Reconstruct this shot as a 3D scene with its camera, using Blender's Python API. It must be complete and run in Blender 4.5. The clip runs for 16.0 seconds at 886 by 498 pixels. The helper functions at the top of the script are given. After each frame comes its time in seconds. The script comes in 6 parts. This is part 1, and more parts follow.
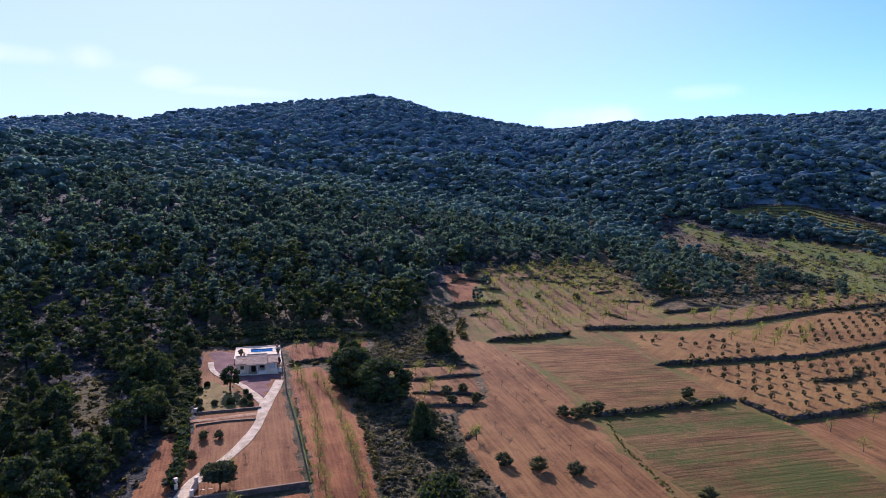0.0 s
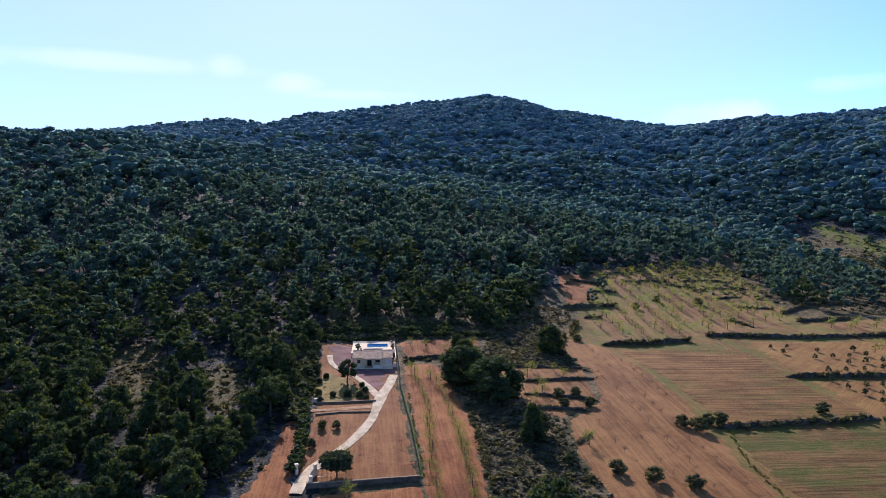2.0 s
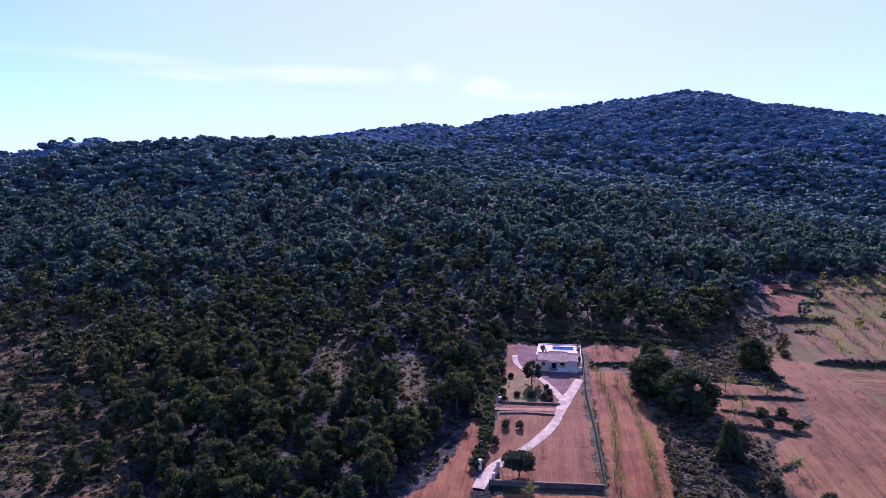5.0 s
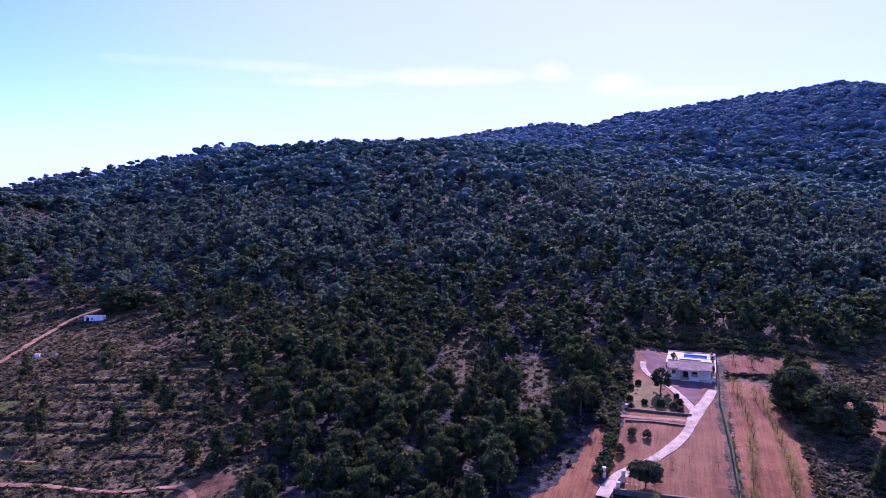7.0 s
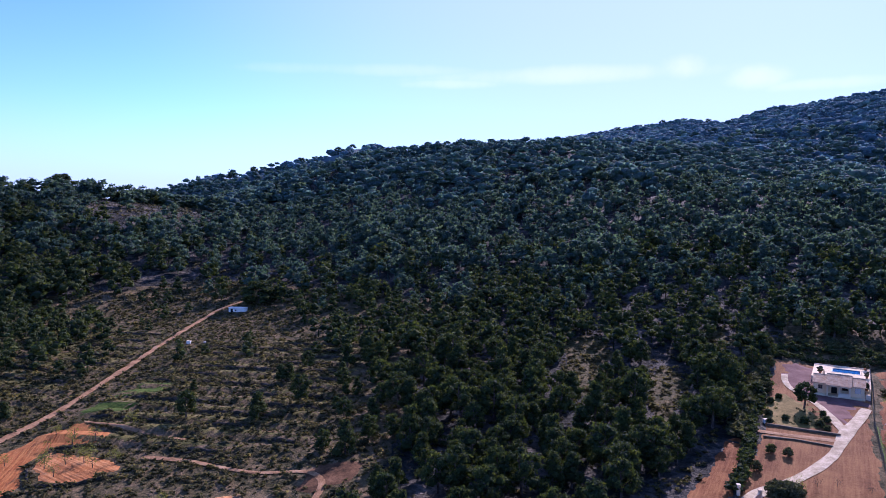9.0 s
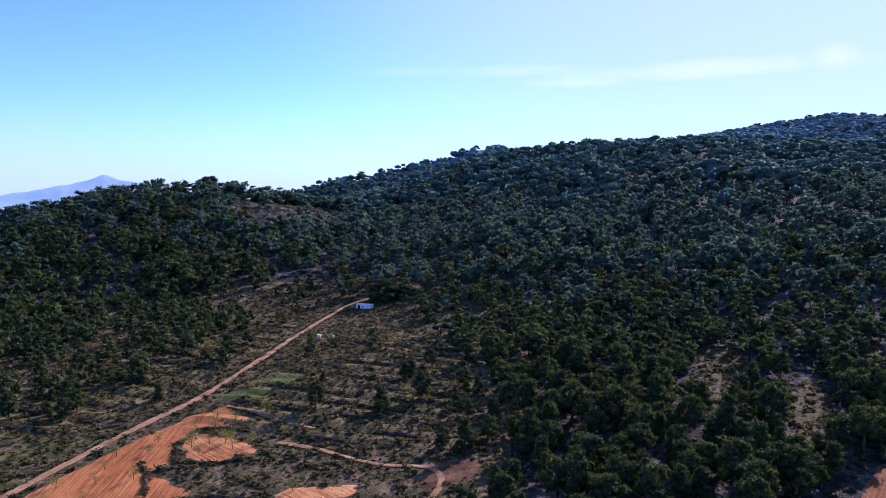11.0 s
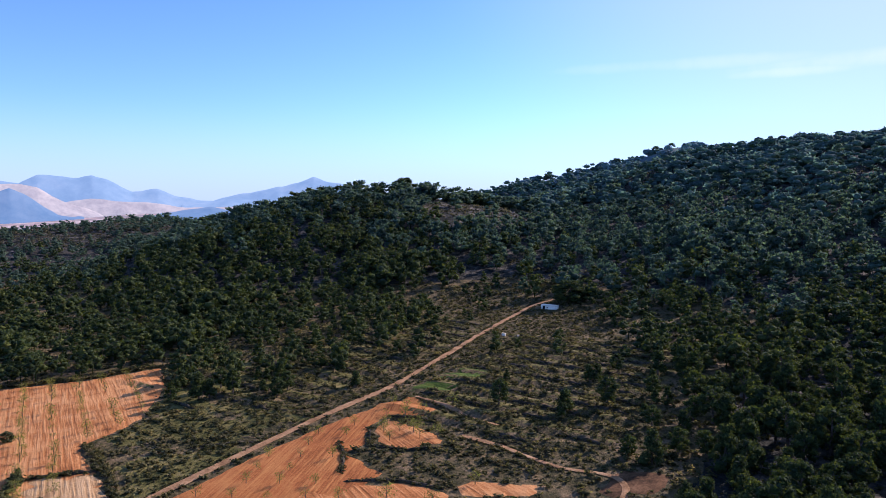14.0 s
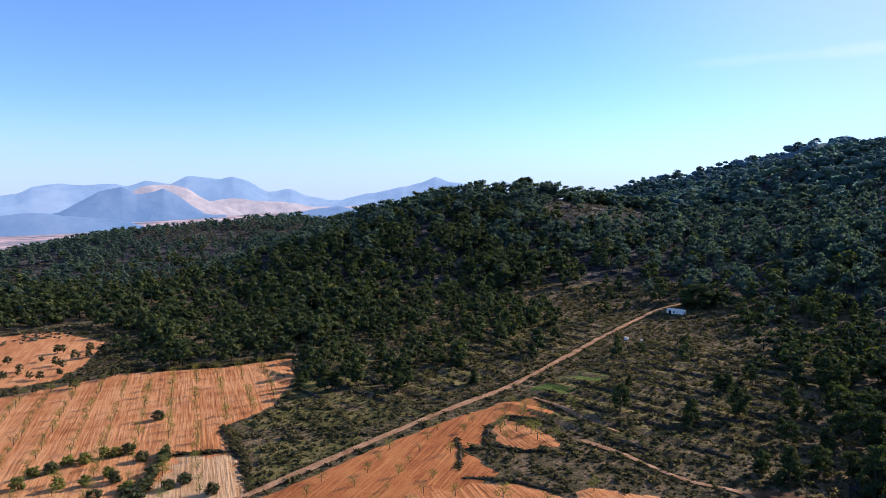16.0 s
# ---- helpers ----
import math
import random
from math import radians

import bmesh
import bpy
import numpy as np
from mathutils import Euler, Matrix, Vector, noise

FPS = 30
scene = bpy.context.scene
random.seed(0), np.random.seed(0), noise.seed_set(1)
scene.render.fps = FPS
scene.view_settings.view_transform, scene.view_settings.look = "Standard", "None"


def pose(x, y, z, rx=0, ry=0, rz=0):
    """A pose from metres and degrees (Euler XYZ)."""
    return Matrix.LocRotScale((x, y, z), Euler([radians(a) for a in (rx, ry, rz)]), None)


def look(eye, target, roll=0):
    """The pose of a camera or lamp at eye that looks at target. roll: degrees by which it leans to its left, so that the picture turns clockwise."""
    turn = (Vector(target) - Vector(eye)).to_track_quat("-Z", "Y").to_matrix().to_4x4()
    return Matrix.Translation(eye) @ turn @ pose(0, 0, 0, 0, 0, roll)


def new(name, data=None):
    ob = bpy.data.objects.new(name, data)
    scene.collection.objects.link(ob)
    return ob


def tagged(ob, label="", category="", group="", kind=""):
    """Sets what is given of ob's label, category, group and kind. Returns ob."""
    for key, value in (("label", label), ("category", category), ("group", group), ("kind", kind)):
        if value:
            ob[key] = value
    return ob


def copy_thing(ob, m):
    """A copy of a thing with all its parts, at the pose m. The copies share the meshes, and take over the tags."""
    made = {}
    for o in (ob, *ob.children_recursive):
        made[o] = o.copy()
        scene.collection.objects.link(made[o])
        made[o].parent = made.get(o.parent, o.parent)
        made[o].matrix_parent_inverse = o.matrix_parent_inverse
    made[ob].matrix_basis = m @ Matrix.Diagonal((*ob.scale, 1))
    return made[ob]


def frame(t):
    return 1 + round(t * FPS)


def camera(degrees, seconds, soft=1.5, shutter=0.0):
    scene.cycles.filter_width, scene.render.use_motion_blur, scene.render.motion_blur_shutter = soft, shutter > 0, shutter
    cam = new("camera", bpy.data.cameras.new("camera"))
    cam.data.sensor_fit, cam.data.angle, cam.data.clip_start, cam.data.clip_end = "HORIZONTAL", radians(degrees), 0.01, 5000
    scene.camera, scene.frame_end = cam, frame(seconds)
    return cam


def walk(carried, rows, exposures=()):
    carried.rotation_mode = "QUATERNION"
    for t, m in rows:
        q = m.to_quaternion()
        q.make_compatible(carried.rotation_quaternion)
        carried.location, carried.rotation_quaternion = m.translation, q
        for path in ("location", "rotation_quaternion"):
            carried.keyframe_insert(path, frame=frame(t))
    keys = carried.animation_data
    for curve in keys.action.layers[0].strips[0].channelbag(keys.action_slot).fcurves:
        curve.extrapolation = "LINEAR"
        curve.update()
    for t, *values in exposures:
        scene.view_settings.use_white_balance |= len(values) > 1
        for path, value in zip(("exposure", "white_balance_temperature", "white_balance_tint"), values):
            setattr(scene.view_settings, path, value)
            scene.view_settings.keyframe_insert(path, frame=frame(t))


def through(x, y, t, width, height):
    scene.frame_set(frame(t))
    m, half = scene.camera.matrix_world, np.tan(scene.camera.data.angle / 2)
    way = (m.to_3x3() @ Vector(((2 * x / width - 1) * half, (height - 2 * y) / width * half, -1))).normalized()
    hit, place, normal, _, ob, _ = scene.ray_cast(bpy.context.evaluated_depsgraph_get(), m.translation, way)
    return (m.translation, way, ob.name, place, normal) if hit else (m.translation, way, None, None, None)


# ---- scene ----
EYE_Z = 46.8
cam = camera(66.57, 16.0, soft=0.65)
# seconds, bearing of the view (degrees clockwise from +y), tilt below the horizon
VIEWS = [(0.0, 41.30, 4.57), (0.5, 38.93, 4.575), (1.0, 36.57, 4.575), (1.5, 34.18, 4.585), (2.0, 31.68, 4.59), (2.5, 29.10, 4.58),
         (3.0, 26.45, 4.565), (3.5, 23.79, 4.545), (4.0, 21.14, 4.51), (6.5, 7.90, 4.465), (7.0, 5.26, 4.45), (7.5, 2.62, 4.445),
         (8.0, 0.0, 4.448), (8.5, -2.64, 4.45), (9.0, -5.23, 4.44), (11.5, -18.23, 4.365), (12.0, -20.87, 4.355), (12.5, -23.49, 4.345),
         (13.0, -26.14, 4.34), (13.5, -28.74, 4.34), (14.0, -31.35, 4.355), (14.5, -33.95, 4.37), (15.0, -36.56, 4.38), (15.5, -39.13, 4.388),
         (16.0, -41.53, 4.385)]
walk(cam, [(t, pose(0, 0, EYE_Z, 90 - tilt, 0, -bearing)) for t, bearing, tilt in VIEWS], exposures=[(0.0, 0.73, 5050, 42), (0.8, 0.73, 5150, 26), (2.2, 0.75, 5050, 32), (3.2, 0.79, 4850, 48), (4.2, 0.79, 4800, 58), (6.4, 0.89, 4800, 88), (7.2, 0.87, 4800, 80), (7.9, 0.77, 4850, 46), (9.2, 0.75, 4850, 50), (11.4, 0.73, 4950, 46), (13.0, 0.69, 5150, 38), (16.0, 0.67, 5300, 32)])

# ---- daylight ----
SUN_BEARING, SUN_HEIGHT = 22.0, 26.5
world = bpy.data.worlds.new("sky")
scene.world = world
world.use_nodes = True
wn, wl = world.node_tree.nodes, world.node_tree.links
wn.clear()
sky = wn.new("ShaderNodeTexSky")
sky.sky_type, sky.sun_disc = "NISHITA", False
sky.sun_elevation, sky.sun_rotation = radians(SUN_HEIGHT), radians(SUN_BEARING)
sky.altitude, sky.air_density, sky.dust_density, sky.ozone_density = 1200, 1.0, 0.35, 2.2
w_out, w_bg = wn.new("ShaderNodeOutputWorld"), wn.new("ShaderNodeBackground")
w_bg.inputs["Strength"].default_value = 0.106


def cloud_mask():
    """Thin cloud: a few soft wisps and puffs, frayed by noise, each given by bearing, height, width and depth in degrees, and strength."""
    at = wn.new("ShaderNodeTexCoord").outputs["Generated"]
    fray = wn.new("ShaderNodeTexNoise")
    fray.inputs["Scale"].default_value, fray.inputs["Detail"].default_value, fray.inputs["Roughness"].default_value = 9.0, 6.0, 0.62
    wl.new(at, fray.inputs["Vector"])
    total = None
    for bearing, up, wide, deep, strength in ((14.0, 10.1, 2.0, 1.0, 0.55), (19.3, 9.0, 2.4, 0.9, 0.5), (25.0, 8.2, 5.0, 0.5, 0.45), (6.0, 9.9, 12.0, 0.7, 0.4), (-4.0, 9.3, 4.0, 0.4, 0.35),
                                              (53.2, 6.2, 4.4, 1.3, 0.8), (62.3, 8.0, 3.0, 0.7, 0.5), (-12.0, 10.4, 10.0, 0.5, 0.25)):
        b, e = radians(bearing), radians(up)
        d0 = Vector((math.sin(b) * math.cos(e), math.cos(b) * math.cos(e), math.sin(e)))
        side = Vector((math.cos(b), -math.sin(b), 0))
        over = side.cross(d0)
        parts = []
        for axis, size in ((side, wide), (over, deep)):
            dot = wn.new("ShaderNodeVectorMath")
            dot.operation = "DOT_PRODUCT"
            dot.inputs[1].default_value = axis
            wl.new(at, dot.inputs[0])
            m = wn.new("ShaderNodeMath")
            m.operation = "DIVIDE"
            wl.new(dot.outputs["Value"], m.inputs[0])
            m.inputs[1].default_value = math.sin(radians(size))
            sq = wn.new("ShaderNodeMath")
            sq.operation = "MULTIPLY"
            wl.new(m.outputs[0], sq.inputs[0])
            wl.new(m.outputs[0], sq.inputs[1])
            parts.append(sq.outputs[0])
        r = wn.new("ShaderNodeMath")
        r.operation = "ADD"
        wl.new(parts[0], r.inputs[0])
        wl.new(parts[1], r.inputs[1])
        # 1 - r + frayed edge, kept between 0 and the strength
        f = wn.new("ShaderNodeMath")
        f.operation = "MULTIPLY_ADD"
        wl.new(fray.outputs["Fac"], f.inputs[0])
        f.inputs[1].default_value, f.inputs[2].default_value = 3.2, -1.15
        g = wn.new("ShaderNodeMath")
        g.operation = "SUBTRACT"
        wl.new(f.outputs[0], g.inputs[0])
        wl.new(r.outputs[0], g.inputs[1])
        k = wn.new("ShaderNodeMapRange")
        k.inputs["From Min"].default_value, k.inputs["From Max"].default_value = -0.9, 1.3
        k.inputs["To Min"].default_value, k.inputs["To Max"].default_value = 0.0, 0.6 * strength
        k.interpolation_type = "SMOOTHSTEP"
        wl.new(g.outputs[0], k.inputs["Value"])
        if total is None:
            total = k.outputs[0]
        else:
            x = wn.new("ShaderNodeMath")
            x.operation = "MAXIMUM"
            wl.new(total, x.inputs[0])
            wl.new(k.outputs[0], x.inputs[1])
            total = x.outputs[0]
    return total


w_mix = wn.new("ShaderNodeMix")
w_mix.data_type = "RGBA"
wl.new(cloud_mask(), w_mix.inputs[0])
w_cool = wn.new("ShaderNodeMix")
w_cool.data_type, w_cool.blend_type = "RGBA", "MULTIPLY"
w_cool.inputs[0].default_value = 1.0
w_cool.inputs[7].default_value = (0.83, 1.0, 1.14, 1)
wl.new(sky.outputs[0], w_cool.inputs[6])
# pale air low over the horizon, all the way round
w_up = wn.new("ShaderNodeSeparateXYZ")
wl.new(wn.new("ShaderNodeTexCoord").outputs["Generated"], w_up.inputs[0])
w_low = wn.new("ShaderNodeMapRange")
w_low.inputs["From Min"].default_value, w_low.inputs["From Max"].default_value = -0.02, 0.14
w_low.inputs["To Min"].default_value, w_low.inputs["To Max"].default_value = 0.85, 0.0
w_low.interpolation_type = "SMOOTHSTEP"
wl.new(w_up.outputs["Z"], w_low.inputs["Value"])
w_haze = wn.new("ShaderNodeMix")
w_haze.data_type = "RGBA"
wl.new(w_low.outputs[0], w_haze.inputs[0])
wl.new(w_cool.outputs[2], w_haze.inputs[6])
w_haze.inputs[7].default_value = (3.5, 4.3, 4.6, 1)
# the bright dusty air round the sun
w_near = wn.new("ShaderNodeVectorMath")
w_near.operation = "DOT_PRODUCT"
wl.new(wn.new("ShaderNodeTexCoord").outputs["Generated"], w_near.inputs[0])
w_near.inputs[1].default_value = (math.sin(radians(SUN_BEARING)) * math.cos(radians(SUN_HEIGHT)), math.cos(radians(SUN_BEARING)) * math.cos(radians(SUN_HEIGHT)), math.sin(radians(SUN_HEIGHT)))
w_halo = wn.new("ShaderNodeMapRange")
w_halo.inputs["From Min"].default_value, w_halo.inputs["From Max"].default_value = 0.60, 1.0
w_halo.inputs["To Min"].default_value, w_halo.inputs["To Max"].default_value = 0.0, 0.8
w_halo.interpolation_type = "SMOOTHSTEP"
wl.new(w_near.outputs["Value"], w_halo.inputs["Value"])
w_glow = wn.new("ShaderNodeMix")
w_glow.data_type = "RGBA"
wl.new(w_halo.outputs[0], w_glow.inputs[0])
wl.new(w_haze.outputs[2], w_glow.inputs[6])
w_glow.inputs[7].default_value = (4.0, 4.7, 4.5, 1)
wl.new(w_glow.outputs[2], w_mix.inputs[6])
w_mix.inputs[7].default_value = (8.2, 7.6, 7.0, 1)
wl.new(w_mix.outputs[2], w_bg.inputs["Color"])
wl.new(w_bg.outputs[0], w_out.inputs[0])
sun = new("sun", bpy.data.lights.new("sun", "SUN"))
sun.data.energy, sun.data.angle, sun.data.color = 4.8, radians(0.6), (1.0, 0.84, 0.60)
a, e = radians(SUN_BEARING), radians(SUN_HEIGHT)
sun.matrix_world = look((300 * math.sin(a) * math.cos(e), 300 * math.cos(a) * math.cos(e), 300 * math.sin(e)), (0, 0, 0))


# ---- materials ----
class Nodes:
    """A small helper to write node materials."""

    def __init__(self, name):
        self.mat = bpy.data.materials.new(name)
        self.mat.use_nodes = True
        self.t = self.mat.node_tree
        self.t.nodes.clear()
        self.out = self.t.nodes.new("ShaderNodeOutputMaterial")
        self.bsdf = self.t.nodes.new("ShaderNodeBsdfPrincipled")
        self.t.links.new(self.bsdf.outputs[0], self.out.inputs[0])

    def add(self, kind, **values):
        n = self.t.nodes.new(kind)
        for k, v in values.items():
            n.inputs[k].default_value = v
        return n

    def link(self, a, b):
        self.t.links.new(a, b)

    def place(self, local=False, stretch=None, turn=0.0):
        if local:
            out = self.t.nodes.new("ShaderNodeTexCoord").outputs["Object"]
        else:
            out = self.t.nodes.new("ShaderNodeNewGeometry").outputs["Position"]
        if stretch or turn:
            m = self.t.nodes.new("ShaderNodeMapping")
            m.inputs["Scale"].default_value = stretch or (1, 1, 1)
            m.inputs["Rotation"].default_value = (0, 0, turn)
            self.link(out, m.inputs["Vector"])
            out = m.outputs[0]
        return out

    def noise(self, place, size, detail=4.0, rough=0.6):
        n = self.add("ShaderNodeTexNoise", Scale=1.0 / size, Detail=detail, Roughness=rough)
        self.link(place, n.inputs["Vector"])
        return n.outputs["Fac"]

    def ramp(self, fac, stops):
        r = self.t.nodes.new("ShaderNodeValToRGB")
        el = r.color_ramp.elements
        while len(el) < len(stops):
            el.new(0.5)
        for s, (p, c) in zip(el, stops):
            s.position, s.color = p, (*c, 1)
        self.link(fac, r.inputs[0])
        return r.outputs[0]

    def mix(self, fac, a, b, how="MIX"):
        m = self.t.nodes.new("ShaderNodeMix")
        m.data_type, m.blend_type = "RGBA", how
        for v, s in ((fac, m.inputs[0]), (a, m.inputs[6]), (b, m.inputs[7])):
            if isinstance(v, (int, float)):
                s.default_value = v
            elif isinstance(v, tuple):
                s.default_value = (*v, 1)
            else:
                self.link(v, s)
        return m.outputs[2]

    def math(self, how, a, b=0.0):
        m = self.t.nodes.new("ShaderNodeMath")
        m.operation = how
        for v, s in ((a, m.inputs[0]), (b, m.inputs[1])):
            if isinstance(v, (int, float)):
                s.default_value = v
            else:
                self.link(v, s)
        return m.outputs[0]

    def stretch(self, fac, gain):
        """More contrast round the middle."""
        return self.math("ADD", self.math("MULTIPLY", fac, gain), 0.5 - 0.5 * gain)

    def bump(self, fac, strength, distance):
        b = self.add("ShaderNodeBump", Strength=strength, Distance=distance)
        self.link(fac, b.inputs["Height"])
        self.link(b.outputs[0], self.bsdf.inputs["Normal"])

    def done(self, color=None, rough=0.9, metal=0.0, spec=0.3):
        b = self.bsdf.inputs
        if isinstance(color, tuple):
            b["Base Color"].default_value = (*color, 1)
        elif color is not None:
            self.link(color, b["Base Color"])
        b["Roughness"].default_value, b["Metallic"].default_value, b["Specular IOR Level"].default_value = rough, metal, spec
        return self.mat


def speckled(name, stops, sizes=(6.0, 0.6), rough=0.9, bump=0.4, depth=0.05, local=False, metal=0.0, spec=0.06):
    """A surface whose colour wanders at two scales, with fine relief."""
    n = Nodes(name)
    p = n.place(local)
    big, small = n.noise(p, sizes[0], 3), n.noise(p, sizes[1], 5, 0.7)
    f = n.math("ADD", n.math("MULTIPLY", big, 0.55), n.math("MULTIPLY", small, 0.45))
    c = n.ramp(n.stretch(f, 1.9), stops)
    n.bump(small, bump, depth)
    return n.done(c, rough, metal, spec)


def foliage(name, dark, light, tip, through=0.35, size=9.0, tint=(1.25, 1.25, 0.7), haze_sheen=0.0, grain=0.35):
    """Leaves: each clump its own tone, drifting from plant to plant; some light passes through, and a bluish sheen
    stands in for haze.
    """
    n = Nodes(name)
    geo = n.t.nodes.new("ShaderNodeNewGeometry")
    p = geo.outputs["Position"]
    c = n.ramp(geo.outputs["Random Per Island"], [(0.0, dark), (0.6, light), (1.0, tip)])
    drift = n.ramp(n.noise(p, size, 2), [(0.3, (0.62, 0.68, 0.66)), (0.5, (0.95, 0.95, 0.95)), (0.72, (1.38, 1.28, 0.95))])
    c = n.mix(1.0, c, drift, "MULTIPLY")
    fine = n.noise(p, grain, 3, 0.7)
    c = n.mix(1.0, c, n.ramp(fine, [(0.3, (0.55, 0.55, 0.55)), (0.7, (1.3, 1.3, 1.3))]), "MULTIPLY")
    n.bump(fine, 0.7, 0.2)
    mat = n.done(c, 0.85, 0, 0.04)
    n.bsdf.inputs["Sheen Weight"].default_value = haze_sheen
    n.bsdf.inputs["Sheen Tint"].default_value = (0.52, 0.78, 0.95, 1)
    tr = n.t.nodes.new("ShaderNodeBsdfTranslucent")
    n.link(n.mix(1.0, c, tint, "MULTIPLY"), tr.inputs["Color"])
    mx = n.add("ShaderNodeMixShader", Fac=through)
    n.link(n.bsdf.outputs[0], mx.inputs[1])
    n.link(tr.outputs[0], mx.inputs[2])
    n.link(mx.outputs[0], n.out.inputs[0])
    return mat


def soil(name, pale, dark, weed, weeds, bearing, gap=0.6, ridge=0.16, lines=0.35):
    """Ploughed land: broken furrows along a bearing, clods, damp and dry stains, weeds in drifts."""
    n = Nodes(name)
    p = n.place()
    turned = n.place(turn=radians(bearing))
    m = n.t.nodes.new("ShaderNodeMapping")
    m.inputs["Scale"].default_value = (1.0, 0.05, 0.0)
    n.link(turned, m.inputs["Vector"])
    furrow = n.noise(m.outputs[0], gap, 2, 0.5)
    m = n.t.nodes.new("ShaderNodeMapping")
    m.inputs["Scale"].default_value = (1.0, 0.03, 0.0)
    n.link(turned, m.inputs["Vector"])
    strip = n.noise(m.outputs[0], 4.5 * gap, 2, 0.5)
    big, mid, small = n.noise(p, 26, 4), n.noise(p, 5, 4), n.noise(p, 0.42, 4, 0.75)
    f = n.math("ADD", n.math("MULTIPLY", big, 0.32), n.math("ADD", n.math("MULTIPLY", mid, 0.22), n.math("MULTIPLY", small, 0.30)))
    f = n.math("ADD", f, n.math("MULTIPLY", strip, 0.16))
    f = n.math("ADD", n.stretch(f, 2.7), n.math("MULTIPLY", n.math("SUBTRACT", furrow, 0.5), 2.4 * lines))
    c = n.ramp(f, [(0.15, tuple(0.6 * v for v in dark)), (0.38, dark), (0.56, tuple((x + y) / 2 for x, y in zip(pale, dark))), (0.82, pale)])
    g = n.math("ADD", n.math("MULTIPLY", n.noise(p, 18, 3), 0.42), n.math("ADD", n.math("MULTIPLY", n.noise(p, 1.2, 4, 0.8), 0.28), n.math("MULTIPLY", strip, 0.30)))
    g = n.ramp(g, [(max(0.0, 0.70 - weeds), (0, 0, 0)), (min(1.0, 0.82 - weeds), (0.85, 0.85, 0.85))])
    c = n.mix(g, c, weed)
    n.bump(n.math("ADD", n.math("MULTIPLY", furrow, 1.6), small), 0.9, ridge)
    return n.done(c, 0.95, 0, 0.1)


MAT = {}
MAT["hillside"] = speckled("valley_scrub_soil", [(0.22, (0.022, 0.021, 0.008)), (0.40, (0.062, 0.054, 0.021)), (0.56, (0.125, 0.094, 0.042)), (0.80, (0.26, 0.175, 0.088))], (5.0, 0.9), bump=1.0, depth=0.6)
MAT["wood_floor"] = speckled("wooded_slope_soil", [(0.30, (0.012, 0.015, 0.012)), (0.48, (0.036, 0.036, 0.028)), (0.64, (0.105, 0.092, 0.070)), (0.85, (0.25, 0.21, 0.165))], (9.0, 1.6), bump=1.0, depth=1.2)
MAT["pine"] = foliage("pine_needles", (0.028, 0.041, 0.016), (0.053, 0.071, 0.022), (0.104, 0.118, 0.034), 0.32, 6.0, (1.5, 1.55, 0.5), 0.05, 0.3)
# needles turn bluer and lighter with distance: haze painted into the colour
MAT["pine_slope"] = foliage("hazed_slope_needles", (0.050, 0.078, 0.058), (0.080, 0.118, 0.082), (0.124, 0.160, 0.096), 0.44, 10.0, (1.4, 1.6, 1.0), 0.10, 0.8)
MAT["pine_hazed_mid"] = foliage("hazed_hillside_needles", (0.090, 0.140, 0.130), (0.106, 0.158, 0.140), (0.124, 0.176, 0.150), 0.48, 18.0, (1.5, 1.8, 1.45), 0.05, 2.0)
MAT["pine_hazed_far"] = foliage("hazed_distant_needles", (0.138, 0.206, 0.222), (0.148, 0.218, 0.230), (0.158, 0.228, 0.236), 0.48, 26.0, (1.4, 1.8, 1.75), 0.2, 3.0)
MAT["olive"] = foliage("olive_leaves", (0.058, 0.066, 0.030), (0.095, 0.104, 0.046), (0.135, 0.138, 0.064), 0.38)
MAT["almond"] = foliage("almond_leaves", (0.14, 0.155, 0.035), (0.215, 0.23, 0.055), (0.30, 0.295, 0.09), 0.5)
MAT["scrub"] = foliage("scrub_leaves", (0.050, 0.054, 0.026), (0.108, 0.102, 0.046), (0.205, 0.172, 0.088), 0.50, 4.0, (1.4, 1.38, 0.72))
MAT["hill_scrub"] = foliage("hill_scrub_leaves", (0.070, 0.074, 0.048), (0.130, 0.122, 0.080), (0.20, 0.178, 0.118), 0.45, 8.0, (1.4, 1.4, 0.85))
MAT["twigs"] = foliage("bare_twigs", (0.10, 0.06, 0.045), (0.16, 0.10, 0.075), (0.23, 0.15, 0.11), 0.3, 3.0)
MAT["bark"] = speckled("bark", [(0.3, (0.05, 0.038, 0.028)), (0.7, (0.16, 0.125, 0.095))], (0.6, 0.08), depth=0.03)
MAT["gravel"] = speckled("pale_gravel", [(0.25, (0.33, 0.25, 0.135)), (0.5, (0.52, 0.41, 0.240)), (0.75, (0.68, 0.56, 0.36))], (2.0, 0.25), depth=0.06)
MAT["paving"] = speckled("red_brown_gravel", [(0.3, (0.136, 0.068, 0.052)), (0.5, (0.184, 0.096, 0.076)), (0.7, (0.232, 0.132, 0.104))], (4.0, 0.12), depth=0.02)
MAT["bare"] = speckled("stony_bare_slope", [(0.25, (0.032, 0.019, 0.008)), (0.45, (0.088, 0.046, 0.020)), (0.6, (0.144, 0.074, 0.032)), (0.8, (0.224, 0.124, 0.060))], (5.0, 0.5), depth=0.15)
MAT["dirt"] = speckled("dirt_track", [(0.2, (0.150, 0.080, 0.034)), (0.42, (0.270, 0.148, 0.064)), (0.6, (0.37, 0.215, 0.100)), (0.85, (0.47, 0.30, 0.160))], (3.0, 0.4), bump=0.9, depth=0.12)
